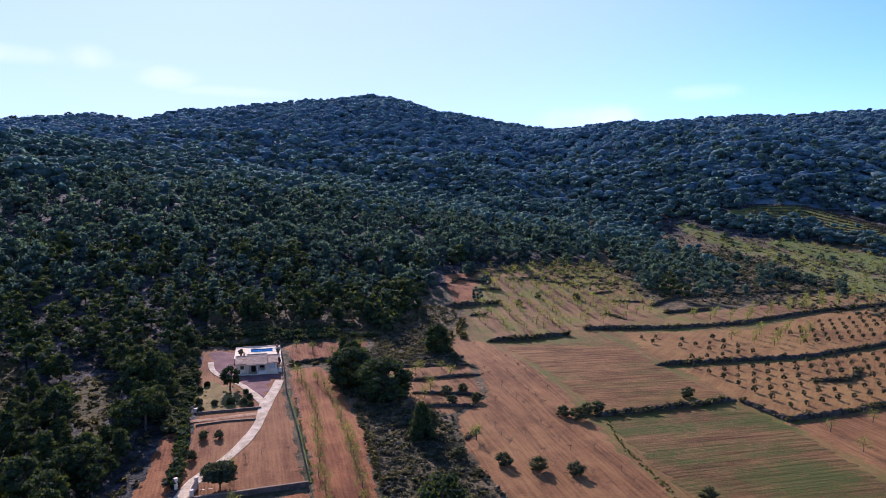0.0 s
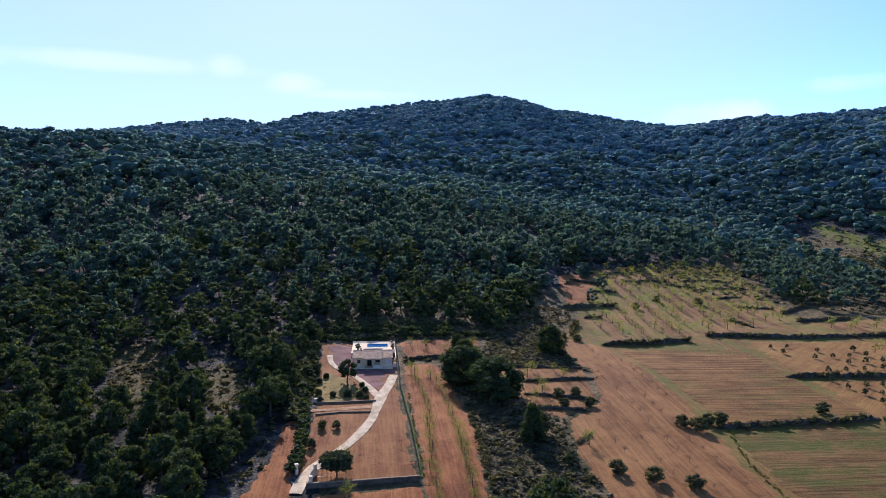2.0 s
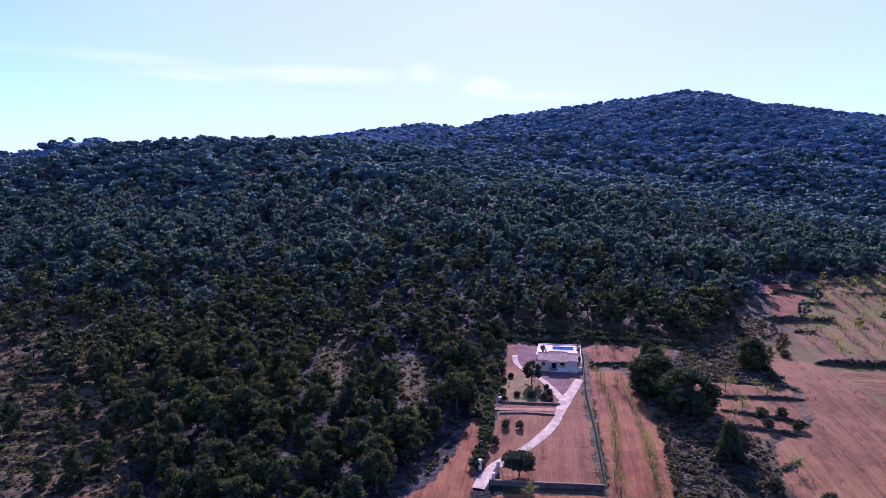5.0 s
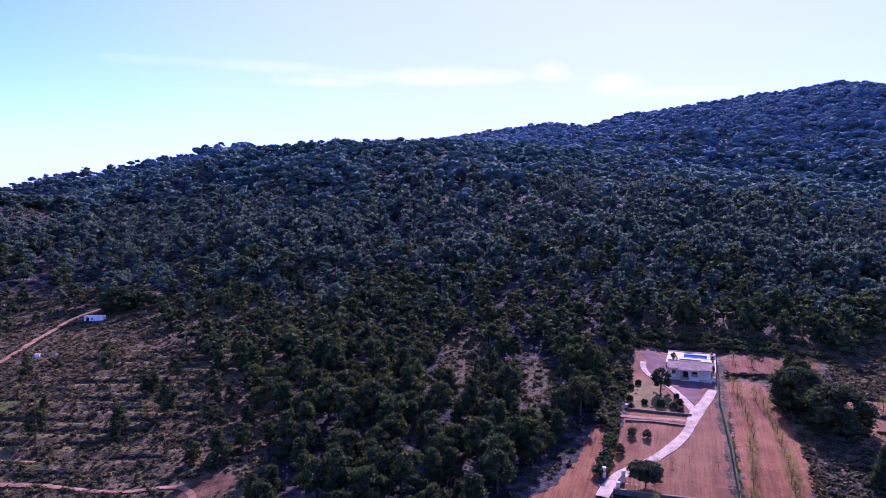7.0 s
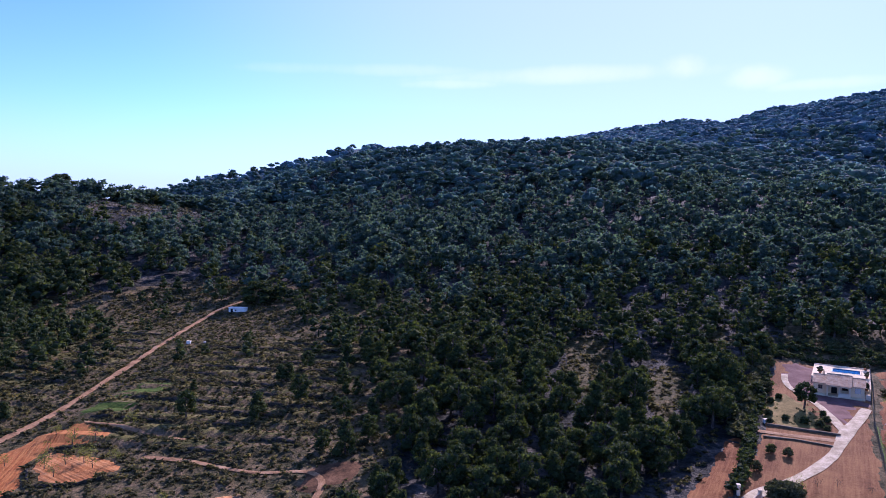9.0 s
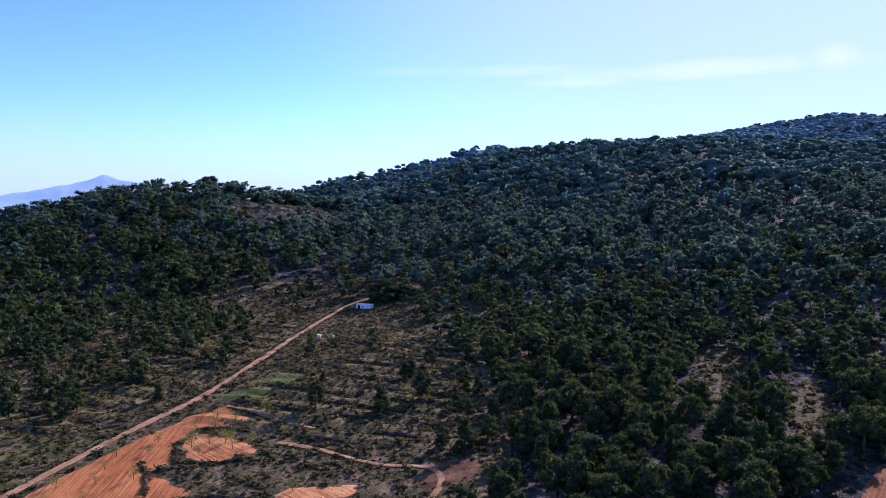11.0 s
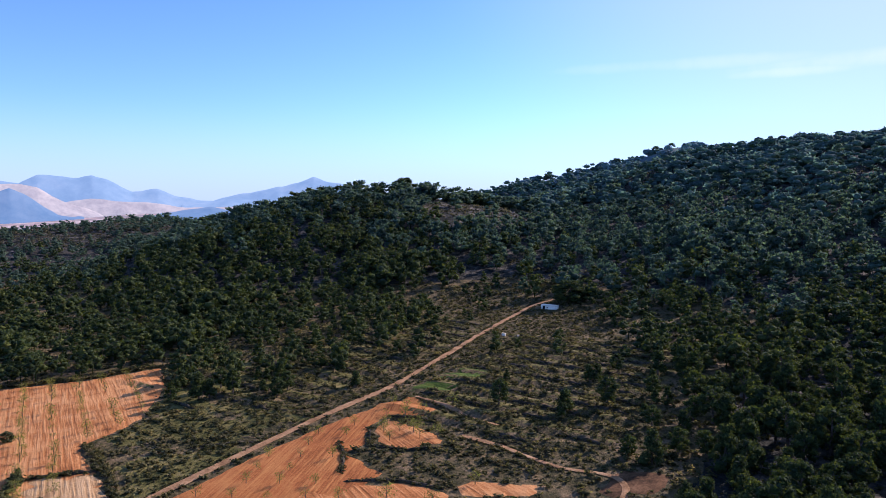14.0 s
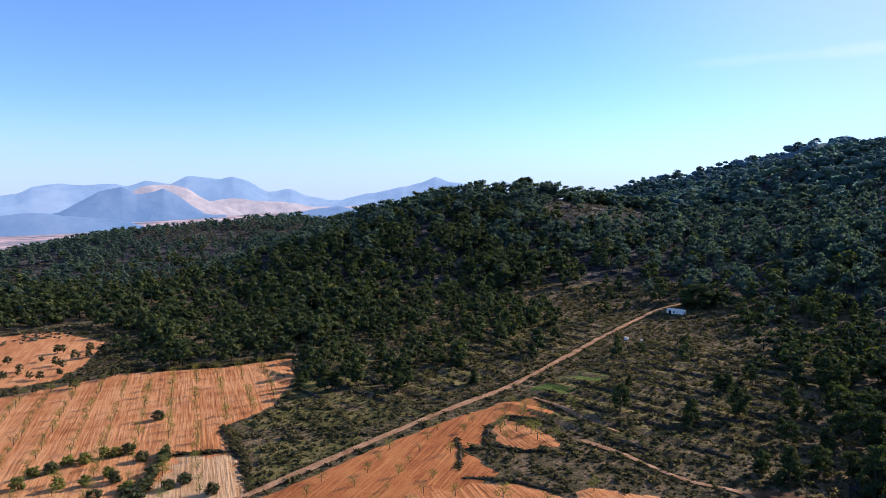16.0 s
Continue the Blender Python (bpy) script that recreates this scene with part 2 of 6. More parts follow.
MAT["grass"] = speckled("green_grass", [(0.2, (0.024, 0.037, 0.006)), (0.42, (0.052, 0.084, 0.011)), (0.6, (0.084, 0.116, 0.016)), (0.85, (0.136, 0.144, 0.032))], (3.0, 0.5), bump=0.9, depth=0.25)
MAT["dry_bank"] = speckled("dry_grassy_bank", [(0.25, (0.088, 0.068, 0.014)), (0.45, (0.168, 0.124, 0.030)), (0.6, (0.232, 0.164, 0.046)), (0.8, (0.296, 0.208, 0.072))], (3.0, 0.35), depth=0.1)
MAT["glade"] = speckled("dry_glade_grass", [(0.25, (0.028, 0.027, 0.008)), (0.45, (0.064, 0.056, 0.018)), (0.6, (0.104, 0.080, 0.029)), (0.8, (0.168, 0.120, 0.052))], (3.0, 0.6), bump=0.9, depth=0.3)
MAT["stone"] = speckled("dry_stone", [(0.3, (0.030, 0.026, 0.015)), (0.5, (0.065, 0.052, 0.032)), (0.7, (0.12, 0.095, 0.062))], (1.2, 0.25), depth=0.1)
# ---- terrain ----
def polar(az, d, el=None):
    """A place by compass bearing (degrees from +y, clockwise) and level distance; with el, the height seen at that angle from the air."""
    a = radians(az)
    if el is None:
        return (d * math.sin(a), d * math.cos(a))
    return (d * math.sin(a), d * math.cos(a), EYE_Z + d * math.tan(radians(el)))


def smoothstep(a, b, v):
    t = np.clip((v - a) / (b - a), 0, 1)
    return t * t * (3 - 2 * t)


class Wobble:
    """Cheap smooth value noise on a plane, for arrays."""

    def __init__(self, seed):
        self.table = np.random.RandomState(seed).rand(256, 256)

    def __call__(self, x, y, size):
        u, v = np.asarray(x) / size, np.asarray(y) / size
        i, j = np.floor(u).astype(int), np.floor(v).astype(int)
        fu, fv = u - i, v - j
        fu, fv = fu * fu * (3 - 2 * fu), fv * fv * (3 - 2 * fv)
        t = self.table
        a, b = t[i % 256, j % 256], t[(i + 1) % 256, j % 256]
        c, d = t[i % 256, (j + 1) % 256], t[(i + 1) % 256, (j + 1) % 256]
        return (a * (1 - fu) + b * fu) * (1 - fv) + (c * (1 - fu) + d * fu) * fv - 0.5


WOB = Wobble(7)

# crest lines: bearing, distance, angle of the ground seen from the air, how far the flank reaches
RIDGES = {
    "mountain": [(5, 1090, 4.44, 420), (9, 1110, 5.11, 600), (15, 1150, 5.83, 780), (21, 1180, 5.14, 780), (26, 1220, 7.11, 780), (31, 1270, 7.61, 780), (34.3, 1300, 7.85, 780), (38, 1310, 6.54, 780), (43, 1330, 6.28, 780), (48.5, 1350, 5.29, 780), (55, 1380, 5.63, 780), (62, 1450, 5.7, 780), (70, 1480, 5.99, 780), (84, 1500, 5.54, 780)],
    "spur": [(35, 1230, 5.1, 260), (37, 950, 4.6, 260), (40, 760, 1.9, 240), (44, 640, -0.6, 200), (49, 560, -3.0, 160)],
    "near_hill": [(-13, 620, 2.05, 230), (-8, 680, 3.24, 330), (-4, 690, 3.54, 400), (3, 650, 3.59, 430), (11, 620, 3.25, 430), (18, 570, 2.05, 390), (25, 520, 0.45, 320), (31, 460, -2.05, 250)],
    "right_hill": [(56, 1050, 5.26, 380), (61, 950, 5.6, 380), (66, 900, 5.0, 380), (74, 880, 3.2, 380), (86, 870, 1.5, 380)],
    "knoll": [(-8, 950, 3.0, 300), (-12.2, 920, 3.83, 260), (-16, 880, 2.62, 260), (-21, 860, 1.94, 240), (-25, 860, -0.6, 160), (-30, 880, -2.6, 150), (-36, 920, -2.4, 200)],
    "pine_hill": [(-23, 580, -1.4, 200), (-27, 550, -0.8, 200), (-31, 530, -0.1, 220), (-34.6, 520, 0.39, 230), (-39, 515, 0.27, 220), (-42, 515, -2.15, 190), (-45, 520, -3.95, 170), (-49, 530, -5.3, 150)],
    "low_hill": [(-48, 720, -4.0, 200), (-51, 705, -3.5, 220), (-54, 690, -2.05, 220), (-58, 675, -2.0, 240), (-62, 660, -2.35, 240), (-66, 650, -3.0, 220), (-70, 640, -4.0, 200), (-73, 640, -5.0, 190), (-77, 640, -6.3, 150)],
}


def base_height(x, y):
    """The valley floor: a gentle fan that rises to the mountain, and falls away to the plain in the west."""
    s = x * math.sin(radians(25)) + y * math.cos(radians(25))
    z = 0.04 * (s - 180)
    z = np.where(z < -14, -14 + 10 * np.tanh((z + 14) / 10), z)
    z = np.where(z > 20, 20 + 14 * np.tanh((z - 20) / 14), z)
    z = z - 66 * smoothstep(480, 1500, -x)
    return z


EAST_STEPS, WEST_STEPS = (-97, -40, 127, 214), (-178, -114, 112, 232)


def step_line(x, y):
    """Counts metres up the valley across the farm terraces; a riser wherever it passes a whole step."""
    return y + 0.13 * (x + 75) + 5.0 * WOB(x, y + 300, 38)


def height(x, y, rough=True):
    x, y = np.asarray(x, float), np.asarray(y, float)
    z0 = base_height(x, y)
    rise = np.zeros_like(z0)
    for crest in RIDGES.values():
        best = np.zeros_like(z0)
        pts = [polar(*p[:3]) + (p[3],) for p in crest]
        for (ax, ay, az, aw), (bx, by, bz, bw) in zip(pts, pts[1:]):
            dx, dy = bx - ax, by - ay
            t = np.clip(((x - ax) * dx + (y - ay) * dy) / (dx * dx + dy * dy), 0, 1)
            dist = np.hypot(x - ax - t * dx, y - ay - t * dy) / (aw + t * (bw - aw))
            fall = np.clip(1 - dist, 0, 1)
            shape = 0.62 * fall ** 1.25 + 0.38 * fall * fall * (3 - 2 * fall)
            best = np.maximum(best, np.maximum(az + t * (bz - az) - z0, 0) * shape)
        rise = np.where(np.maximum(rise, best) > 0, (rise ** 4 + best ** 4) ** 0.25, 0)
    z = z0 + rise
    if rough:
        m = smoothstep(4, 40, rise)
        z = z + m * (11 * WOB(x, y, 170) + 6 * WOB(x + 91, y - 37, 70) + 2.2 * WOB(x, y, 24)) + 0.25 * WOB(x, y, 9) * smoothstep(0.5, 4, rise)
    # old farm terraces, their risers towards the valley's mouth
    for (x0, x1, y0, y1), gap, rise_of in ((EAST_STEPS, 7.0, 1.3), (WEST_STEPS, 9.0, 1.0)):
        m = smoothstep(x0 - 4, x0 + 5, x) * smoothstep(x1 + 12, x1 - 6, x) * smoothstep(y0 - 6, y0 + 3, y) * smoothstep(y1 + 8, y1 - 8, y)
        k = (step_line(x, y) / gap) % 1.0
        z = z + m * rise_of * (smoothstep(0.0, 0.24, k) - k)
    # the level pad of the house and pool
    u, v = (x - 78.3) * 0.895 - (y - 163.2) * 0.446, (x - 78.3) * 0.446 + (y - 163.2) * 0.895
    pad = smoothstep(11, 7, np.abs(u)) * smoothstep(-8, -3, v) * smoothstep(30, 25, v)
    return z + pad * (np.minimum(z, 1.3) - z)
from mathutils import geometry


# ---- building helpers ----
def mesh_object(name, verts, faces, material, parent=None, smooth=False):
    me = bpy.data.meshes.new(name)
    if isinstance(verts, np.ndarray):
        k = faces.shape[1]
        me.vertices.add(len(verts))
        me.vertices.foreach_set("co", verts.astype(np.float32).ravel())
        me.loops.add(faces.size)
        me.loops.foreach_set("vertex_index", faces.astype(np.int32).ravel())
        me.polygons.add(len(faces))
        me.polygons.foreach_set("loop_start", np.arange(0, faces.size, k, dtype=np.int32))
        me.update(calc_edges=True)
    else:
        me.from_pydata(verts, [], faces)
    me.polygons.foreach_set("use_smooth", np.full(len(me.polygons), smooth))
    me.materials.append(MAT[material])
    ob = new(name, me)
    ob.parent = parent
    return ob


def part(name, bm, material, parent, label="", smooth=False):
    me = bpy.data.meshes.new(name)
    bmesh.ops.recalc_face_normals(bm, faces=bm.faces)
    bm.to_mesh(me)
    bm.free()
    me.polygons.foreach_set("use_smooth", np.full(len(me.polygons), smooth))
    me.materials.append(MAT[material])
    ob = new(name, me)
    ob.parent = parent
    return tagged(ob, label)


NEAR_X, NEAR_Y = np.arange(-340, 380, 1.0), np.arange(-10, 300, 1.0)
NEAR_Z = height(*np.meshgrid(NEAR_X, NEAR_Y, indexing="ij"))


def ground(x, y):
    """The height of the land; near the middle from a table."""
    u, v = x + 340.0, y + 10.0
    if 0 <= u < 718 and 0 <= v < 308:
        i, j = int(u), int(v)
        a, b = u - i, v - j
        return float((NEAR_Z[i, j] * (1 - a) + NEAR_Z[i + 1, j] * a) * (1 - b) + (NEAR_Z[i, j + 1] * (1 - a) + NEAR_Z[i + 1, j + 1] * a) * b)
    return float(height(x, y))


def box(bm, x0, y0, z0, x1, y1, z1, bevel=0.0):
    made = bmesh.ops.create_cube(bm, size=1.0, matrix=Matrix.LocRotScale(((x0 + x1) / 2, (y0 + y1) / 2, (z0 + z1) / 2), None, (x1 - x0, y1 - y0, z1 - z0)))
    if bevel:
        edges = list({e for v in made["verts"] for e in v.link_edges})
        bmesh.ops.bevel(bm, geom=edges, offset=bevel, segments=1, affect="EDGES")
    return bm


def boxed(*args, **kw):
    return box(bmesh.new(), *args, **kw)


def tube(bm, pts, radii, sides=6):
    """A tapered limb through points."""
    rings = []
    for i, (p, r) in enumerate(zip(pts, radii)):
        d = (Vector(pts[min(i + 1, len(pts) - 1)]) - Vector(pts[max(i - 1, 0)])).normalized()
        u = d.orthogonal().normalized()
        w = d.cross(u)
        rings.append([bm.verts.new(Vector(p) + r * (math.cos(k * math.tau / sides) * u + math.sin(k * math.tau / sides) * w)) for k in range(sides)])
    for ra, rb in zip(rings, rings[1:]):
        for k in range(sides):
            bm.faces.new((ra[k], ra[(k + 1) % sides], rb[(k + 1) % sides], rb[k]))
    bm.faces.new(rings[-1])
    bm.faces.new(rings[0][::-1])


def inside(poly, x, y):
    x, y = np.asarray(x, float), np.asarray(y, float)
    r = np.zeros(x.shape, bool)
    for (ax, ay), (bx, by) in zip(poly, poly[1:] + poly[:1]):
        if ay != by:
            r ^= ((ay > y) != (by > y)) & (x < (bx - ax) * (y - ay) / (by - ay) + ax)
    return r


def near_line(line, x, y):
    x, y = np.asarray(x, float), np.asarray(y, float)
    best = np.full(x.shape, 1e9)
    for (ax, ay), (bx, by) in zip(line, line[1:]):
        dx, dy = bx - ax, by - ay
        t = np.clip(((x - ax) * dx + (y - ay) * dy) / (dx * dx + dy * dy), 0, 1)
        best = np.minimum(best, np.hypot(x - ax - t * dx, y - ay - t * dy))
    return best


def along(line, step):
    """Points every step metres along a line, with the direction there."""
    pts = []
    for (ax, ay), (bx, by) in zip(line, line[1:]):
        length = math.hypot(bx - ax, by - ay)
        n = max(1, round(length / step))
        for i in range(n):
            pts.append((ax + (bx - ax) * i / n, ay + (by - ay) * i / n, (bx - ax) / length, (by - ay) / length))
    (ax, ay), (bx, by) = line[-2:]
    length = math.hypot(bx - ax, by - ay)
    return pts + [(bx, by, (bx - ax) / length, (by - ay) / length)]


def rounded(line, times=2):
    """A line with its corners cut, so that tracks and paths bend softly."""
    for _ in range(times):
        out = [line[0]]
        for (ax, ay), (bx, by) in zip(line, line[1:]):
            out += [(0.75 * ax + 0.25 * bx, 0.75 * ay + 0.25 * by), (0.25 * ax + 0.75 * bx, 0.25 * ay + 0.75 * by)]
        line = out + [line[-1]]
    return line


CLEARED = []


def patch(name, poly, material, lift=0.10, grid=3.0, ragged=0.5, label="", cleared=True):
    """A sheet of land laid on the terrain, with a slightly ragged edge."""
    rim = []
    for x, y, dx, dy in along(poly + poly[:1], 1.5)[:-1]:
        o = ragged * 2 * (float(WOB(x, y, 3.0)) + float(WOB(x + 50, y, 9.0)))
        rim.append(Vector((x - dy * o, y + dx * o)))
    xs, ys = [p.x for p in rim], [p.y for p in rim]
    gx, gy = np.meshgrid(np.arange(min(xs), max(xs), grid), np.arange(min(ys), max(ys), grid))
    gx, gy = gx.ravel(), gy.ravel()
    keep = inside([(p.x, p.y) for p in rim], gx, gy)
    pts = rim + [Vector((a, b)) for a, b in zip(gx[keep], gy[keep])]
    n = len(rim)
    vs, _, fs, *_ = geometry.delaunay_2d_cdt(pts, [(i, (i + 1) % n) for i in range(n)], [], 1, 1e-4)
    v = np.array([(p.x, p.y) for p in vs])
    edge = near_line([(p.x, p.y) for p in rim] + [(rim[0].x, rim[0].y)], v[:, 0], v[:, 1]) < 0.02
    z = height(v[:, 0], v[:, 1]) + np.where(edge, -0.03, lift)
    ob = mesh_object(name, np.column_stack([v, z]), np.array([f[:] for f in fs if len(f) == 3]), material)
    ob.data.flip_normals() if ob.data.polygons[0].normal.z < 0 else None
    if cleared:
        CLEARED.append(poly)
    return tagged(ob, label, "field" if "field" in name else "ground", kind="structure")


def ribbon(name, line, width, material, lift=0.16, label="", crown=0.0):
    """A track or path of nearly even width along a line."""
    verts, faces = [], []
    pts = along(rounded(line), 1.5)
    for i, (x, y, dx, dy) in enumerate(pts):
        for k in (-1, -0.33, 0.33, 1):
            o = k * width / 2 * (1 + 0.4 * float(WOB(x, y, 13)) + 0.3 * float(WOB(x + 9 * k, y, 4.0)))
            px, py = x - dy * o, y + dx * o
            verts.append((px, py, ground(px, py) + lift - (0.05 if abs(k) == 1 else 0)))
        if i:
            b = 4 * i
            faces += [(b - 4 + j, b + j, b + j + 1, b - 3 + j) for j in range(3)]
    ob = mesh_object(name, np.array(verts), np.array(faces), material, smooth=True)
    CLEARED.append([(x - dy * width / 2, y + dx * width / 2) for x, y, dx, dy in pts[::3]] + [(x + dy * width / 2, y - dx * width / 2) for x, y, dx, dy in pts[::-3]])
    return tagged(ob, label, "track", kind="structure")


MAT["plain"] = speckled("distant_plain", [(0.28, (0.13, 0.17, 0.18)), (0.42, (0.26, 0.25, 0.25)), (0.52, (0.46, 0.33, 0.28)), (0.62, (0.58, 0.44, 0.37)), (0.75, (0.66, 0.58, 0.50))], (170.0, 45.0), 1.0, 0.0, 0.1)


# far slope ground in the hazed pines' blue-green, haze painted into the colour
MAT["hazed_slope"] = speckled("hazed_mountain_slope", [(0.25, (0.085, 0.125, 0.125)), (0.5, (0.105, 0.148, 0.142)), (0.75, (0.135, 0.170, 0.158))], (30.0, 3.0), bump=0.6, depth=1.0)
MAT["terrace_grass"] = speckled("weedy_terrace_grass", [(0.22, (0.034, 0.034, 0.010)), (0.42, (0.084, 0.078, 0.020)), (0.58, (0.148, 0.126, 0.036)), (0.80, (0.24, 0.180, 0.076))], (4.0, 0.7), bump=1.0, depth=0.4)


# ---- the land: one sheet to the horizon ----
def build_ground():
    bearings = np.radians(np.concatenate([np.arange(-79, 79, 0.42), np.arange(79, 281, 4.0)]))
    radii = np.concatenate([[0.01, 6.0, 15.0, 26.0], 36 * 1.0145 ** np.arange(0, 343)])
    radii = np.sort(np.concatenate([radii[(radii < 112) | (radii > 236)], np.arange(112, 236, 1.25)]))
    radii = radii[radii < 4960]
    b, r = np.meshgrid(bearings, radii, indexing="ij")
    x, y = r * np.sin(b), r * np.cos(b)
    v = np.stack([x, y, height(x, y)], -1).reshape(-1, 3)
    nb, nr = len(bearings), len(radii)
    i, j = np.meshgrid(np.arange(nb), np.arange(nr - 1), indexing="ij")
    i2 = (i + 1) % nb
    faces = np.stack([i * nr + j, i2 * nr + j, i2 * nr + j + 1, i * nr + j + 1], -1).reshape(-1, 4)
    ob = mesh_object("ground", v, faces, "hillside", smooth=True)
    # out in the plain the land is open and pale
    ob.data.materials.append(MAT["plain"])
    ob.data.materials.append(MAT["wood_floor"])
    mid = v[faces].mean(1)
    d = np.hypot(mid[:, 0], mid[:, 1])
    ob.data.materials.append(MAT["terrace_grass"])
    ob.data.materials.append(MAT["hazed_slope"])
    # raised slopes beyond 640 m get the haze-tinted ground
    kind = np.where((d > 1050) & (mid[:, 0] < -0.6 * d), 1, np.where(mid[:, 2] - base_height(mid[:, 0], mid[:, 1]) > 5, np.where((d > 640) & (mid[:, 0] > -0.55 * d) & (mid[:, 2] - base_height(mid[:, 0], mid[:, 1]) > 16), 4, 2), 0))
    kind = np.where((kind == 0) & (mid[:, 0] > -152) & (mid[:, 0] < -106) & (mid[:, 1] > 66) & (mid[:, 1] < 116) & (WOB(mid[:, 0], mid[:, 1], 9) > -0.12), 3, kind)
    kind = np.where((kind == 0) & (mid[:, 0] > -22) & (mid[:, 1] > 95) & (mid[:, 0] < 0.42 * mid[:, 1] - 4), 2, kind)
    for (x0, x1, y0, y1), gap in ((EAST_STEPS, 7.0), (WEST_STEPS, 9.0)):
        k = (step_line(mid[:, 0], mid[:, 1]) / gap) % 1.0
        kind = np.where((mid[:, 0] > x0) & (mid[:, 0] < x1) & (mid[:, 1] > y0) & (mid[:, 1] < y1) & (k > 0.24) & (k < 0.72 + 0.8 * WOB(mid[:, 0], mid[:, 1], 14)), 3, kind)
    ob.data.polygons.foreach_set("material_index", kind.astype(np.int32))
    return tagged(ob, "brown stony hillside and valley floor with dry scrub", "ground", kind="structure")


build_ground()


# ---- fields, tracks and yards ----
RED, TAN, WEED = (0.40, 0.19, 0.095), (0.43, 0.27, 0.16), (0.13, 0.14, 0.035)
MAT["soil_plot"] = soil("plot_soil", (0.289, 0.141, 0.046), (0.167, 0.068, 0.021), (0.111, 0.096, 0.026), 0.05, 25, 0.5, 0.10, 0.25)
MAT["soil_strip"] = soil("orchard_soil", (0.318, 0.141, 0.043), (0.189, 0.068, 0.019), WEED, 0.03, 25, 0.5, 0.14, 0.32)
MAT["soil_orchard"] = soil("tan_orchard_soil", (0.281, 0.144, 0.046), (0.159, 0.073, 0.022), WEED, 0.10, 27, 0.7, 0.14, 0.3)
MAT["soil_brown"] = soil("stubble_soil", (0.244, 0.133, 0.038), (0.130, 0.065, 0.018), (0.078, 0.087, 0.012), 0.20, 120, 0.9, 0.16, 0.45)
MAT["soil_green"] = soil("weedy_soil", (0.200, 0.111, 0.033), (0.107, 0.056, 0.016), (0.056, 0.073, 0.009), 0.26, 118, 0.9, 0.16, 0.5)
MAT["soil_upper"] = soil("grassy_orchard_soil", (0.289, 0.164, 0.058), (0.174, 0.089, 0.030), (0.137, 0.144, 0.019), 0.23, 30, 1.2, 0.16, 0.3)
MAT["soil_meadow"] = soil("green_orchard_soil", (0.266, 0.178, 0.078), (0.133, 0.100, 0.038), (0.096, 0.124, 0.016), 0.32, 60, 6.0, 0.1, 0.2)
MAT["soil_grove"] = soil("grassy_grove_soil", (0.24, 0.175, 0.075), (0.13, 0.105, 0.042), (0.085, 0.118, 0.018), 0.36, 60, 5.0, 0.1, 0.3)
MAT["soil_olive"] = soil("pinkish_grove_soil", (0.281, 0.161, 0.043), (0.178, 0.090, 0.024), WEED, 0.06, 75, 0.7, 0.1, 0.2)
MAT["soil_left"] = soil("orange_soil", (0.622, 0.311, 0.111), (0.414, 0.154, 0.041), (0.157, 0.141, 0.036), 0.02, -62, 0.55, 0.14, 0.38)
MAT["soil_left_pale"] = soil("pale_soil", (0.607, 0.400, 0.192), (0.429, 0.244, 0.096), (0.157, 0.141, 0.036), 0.02, -62, 0.55, 0.14, 0.38)
MAT["soil_lane"] = soil("furrowed_orange_soil", (0.488, 0.211, 0.058), (0.340, 0.115, 0.028), (0.157, 0.141, 0.036), 0.0, -20, 0.5, 0.12, 0.42)

PLOT = [(74, 190), (95, 183), (76, 144), (66, 121), (56, 99.5), (38.5, 107), (38, 112), (51, 137), (63, 166)]
patch("plot_ground", PLOT, "soil_plot", 0.10, label="red ploughed garden soil round the house")
YARD = [(74, 188), (94.3, 182), (82, 155.5), (79, 154.5), (71, 142.5), (69.5, 152), (68.5, 162), (69, 171)]
patch("yard", YARD, "paving", 0.17, ragged=0.15, label="reddish gravel yard round the house")
patch("garden_bed", [(54, 144), (60, 160), (66, 166), (70, 158), (70, 148), (67.5, 140)], "dry_bank", 0.16, label="rough grassy garden bank with shrubs")
ribbon("driveway", [(36, 105), (39, 109.5), (43, 113.5), (48, 116.5), (54, 121), (60, 127), (65, 133.5), (69, 140), (74, 146), (80, 154)], 2.4, "gravel", 0.24, "pale gravel drive curving up to the house")
ribbon("driveway_branch", [(69, 140), (70, 148), (71, 156), (70, 164), (69.5, 171), (72, 178)], 1.7, "gravel", 0.27, "pale gravel branch of the drive")
ribbon("garden_path", [(52, 140.5), (58, 138), (66, 135.5)], 1.8, "dirt", 0.2, "narrow pale garden path")
ribbon("weed_strip", [(57.0, 99.5), (67.2, 121.3), (76.8, 143.6)], 0.5, "grass", 0.2, "narrow green strip of weeds along the fence")
MAT["soil_margin"] = soil("field_margin_soil", (0.244, 0.148, 0.041), (0.141, 0.078, 0.021), (0.089, 0.100, 0.015), 0.25, 30, 0.7, 0.1, 0.2)
patch("field_margin", [(144, 162), (156, 170), (222, 228), (286, 226), (300, 212), (257, 162), (236, 134), (271, 121), (315, 114), (356, 97), (330, 83), (260, 60), (198, 38), (150, 27), (110, 25), (94, 40), (62, 56), (79, 72), (89, 94), (98, 106), (113, 112), (128, 131), (134, 150)], "soil_margin", 0.04, label="weedy bare margins between the fields")
patch("back_field", [(95.5, 181), (119, 171), (111, 160), (104, 162), (90, 166.5)], "soil_strip", 0.10, label="small red field behind a hedge")
patch("strip_field", [(86.5, 161), (95, 159), (92, 148), (83, 125), (75, 108), (64, 88), (60, 80), (50, 86), (57, 98), (67, 120), (77, 143)], "soil_strip", 0.10, label="red soil strip with two rows of almonds")
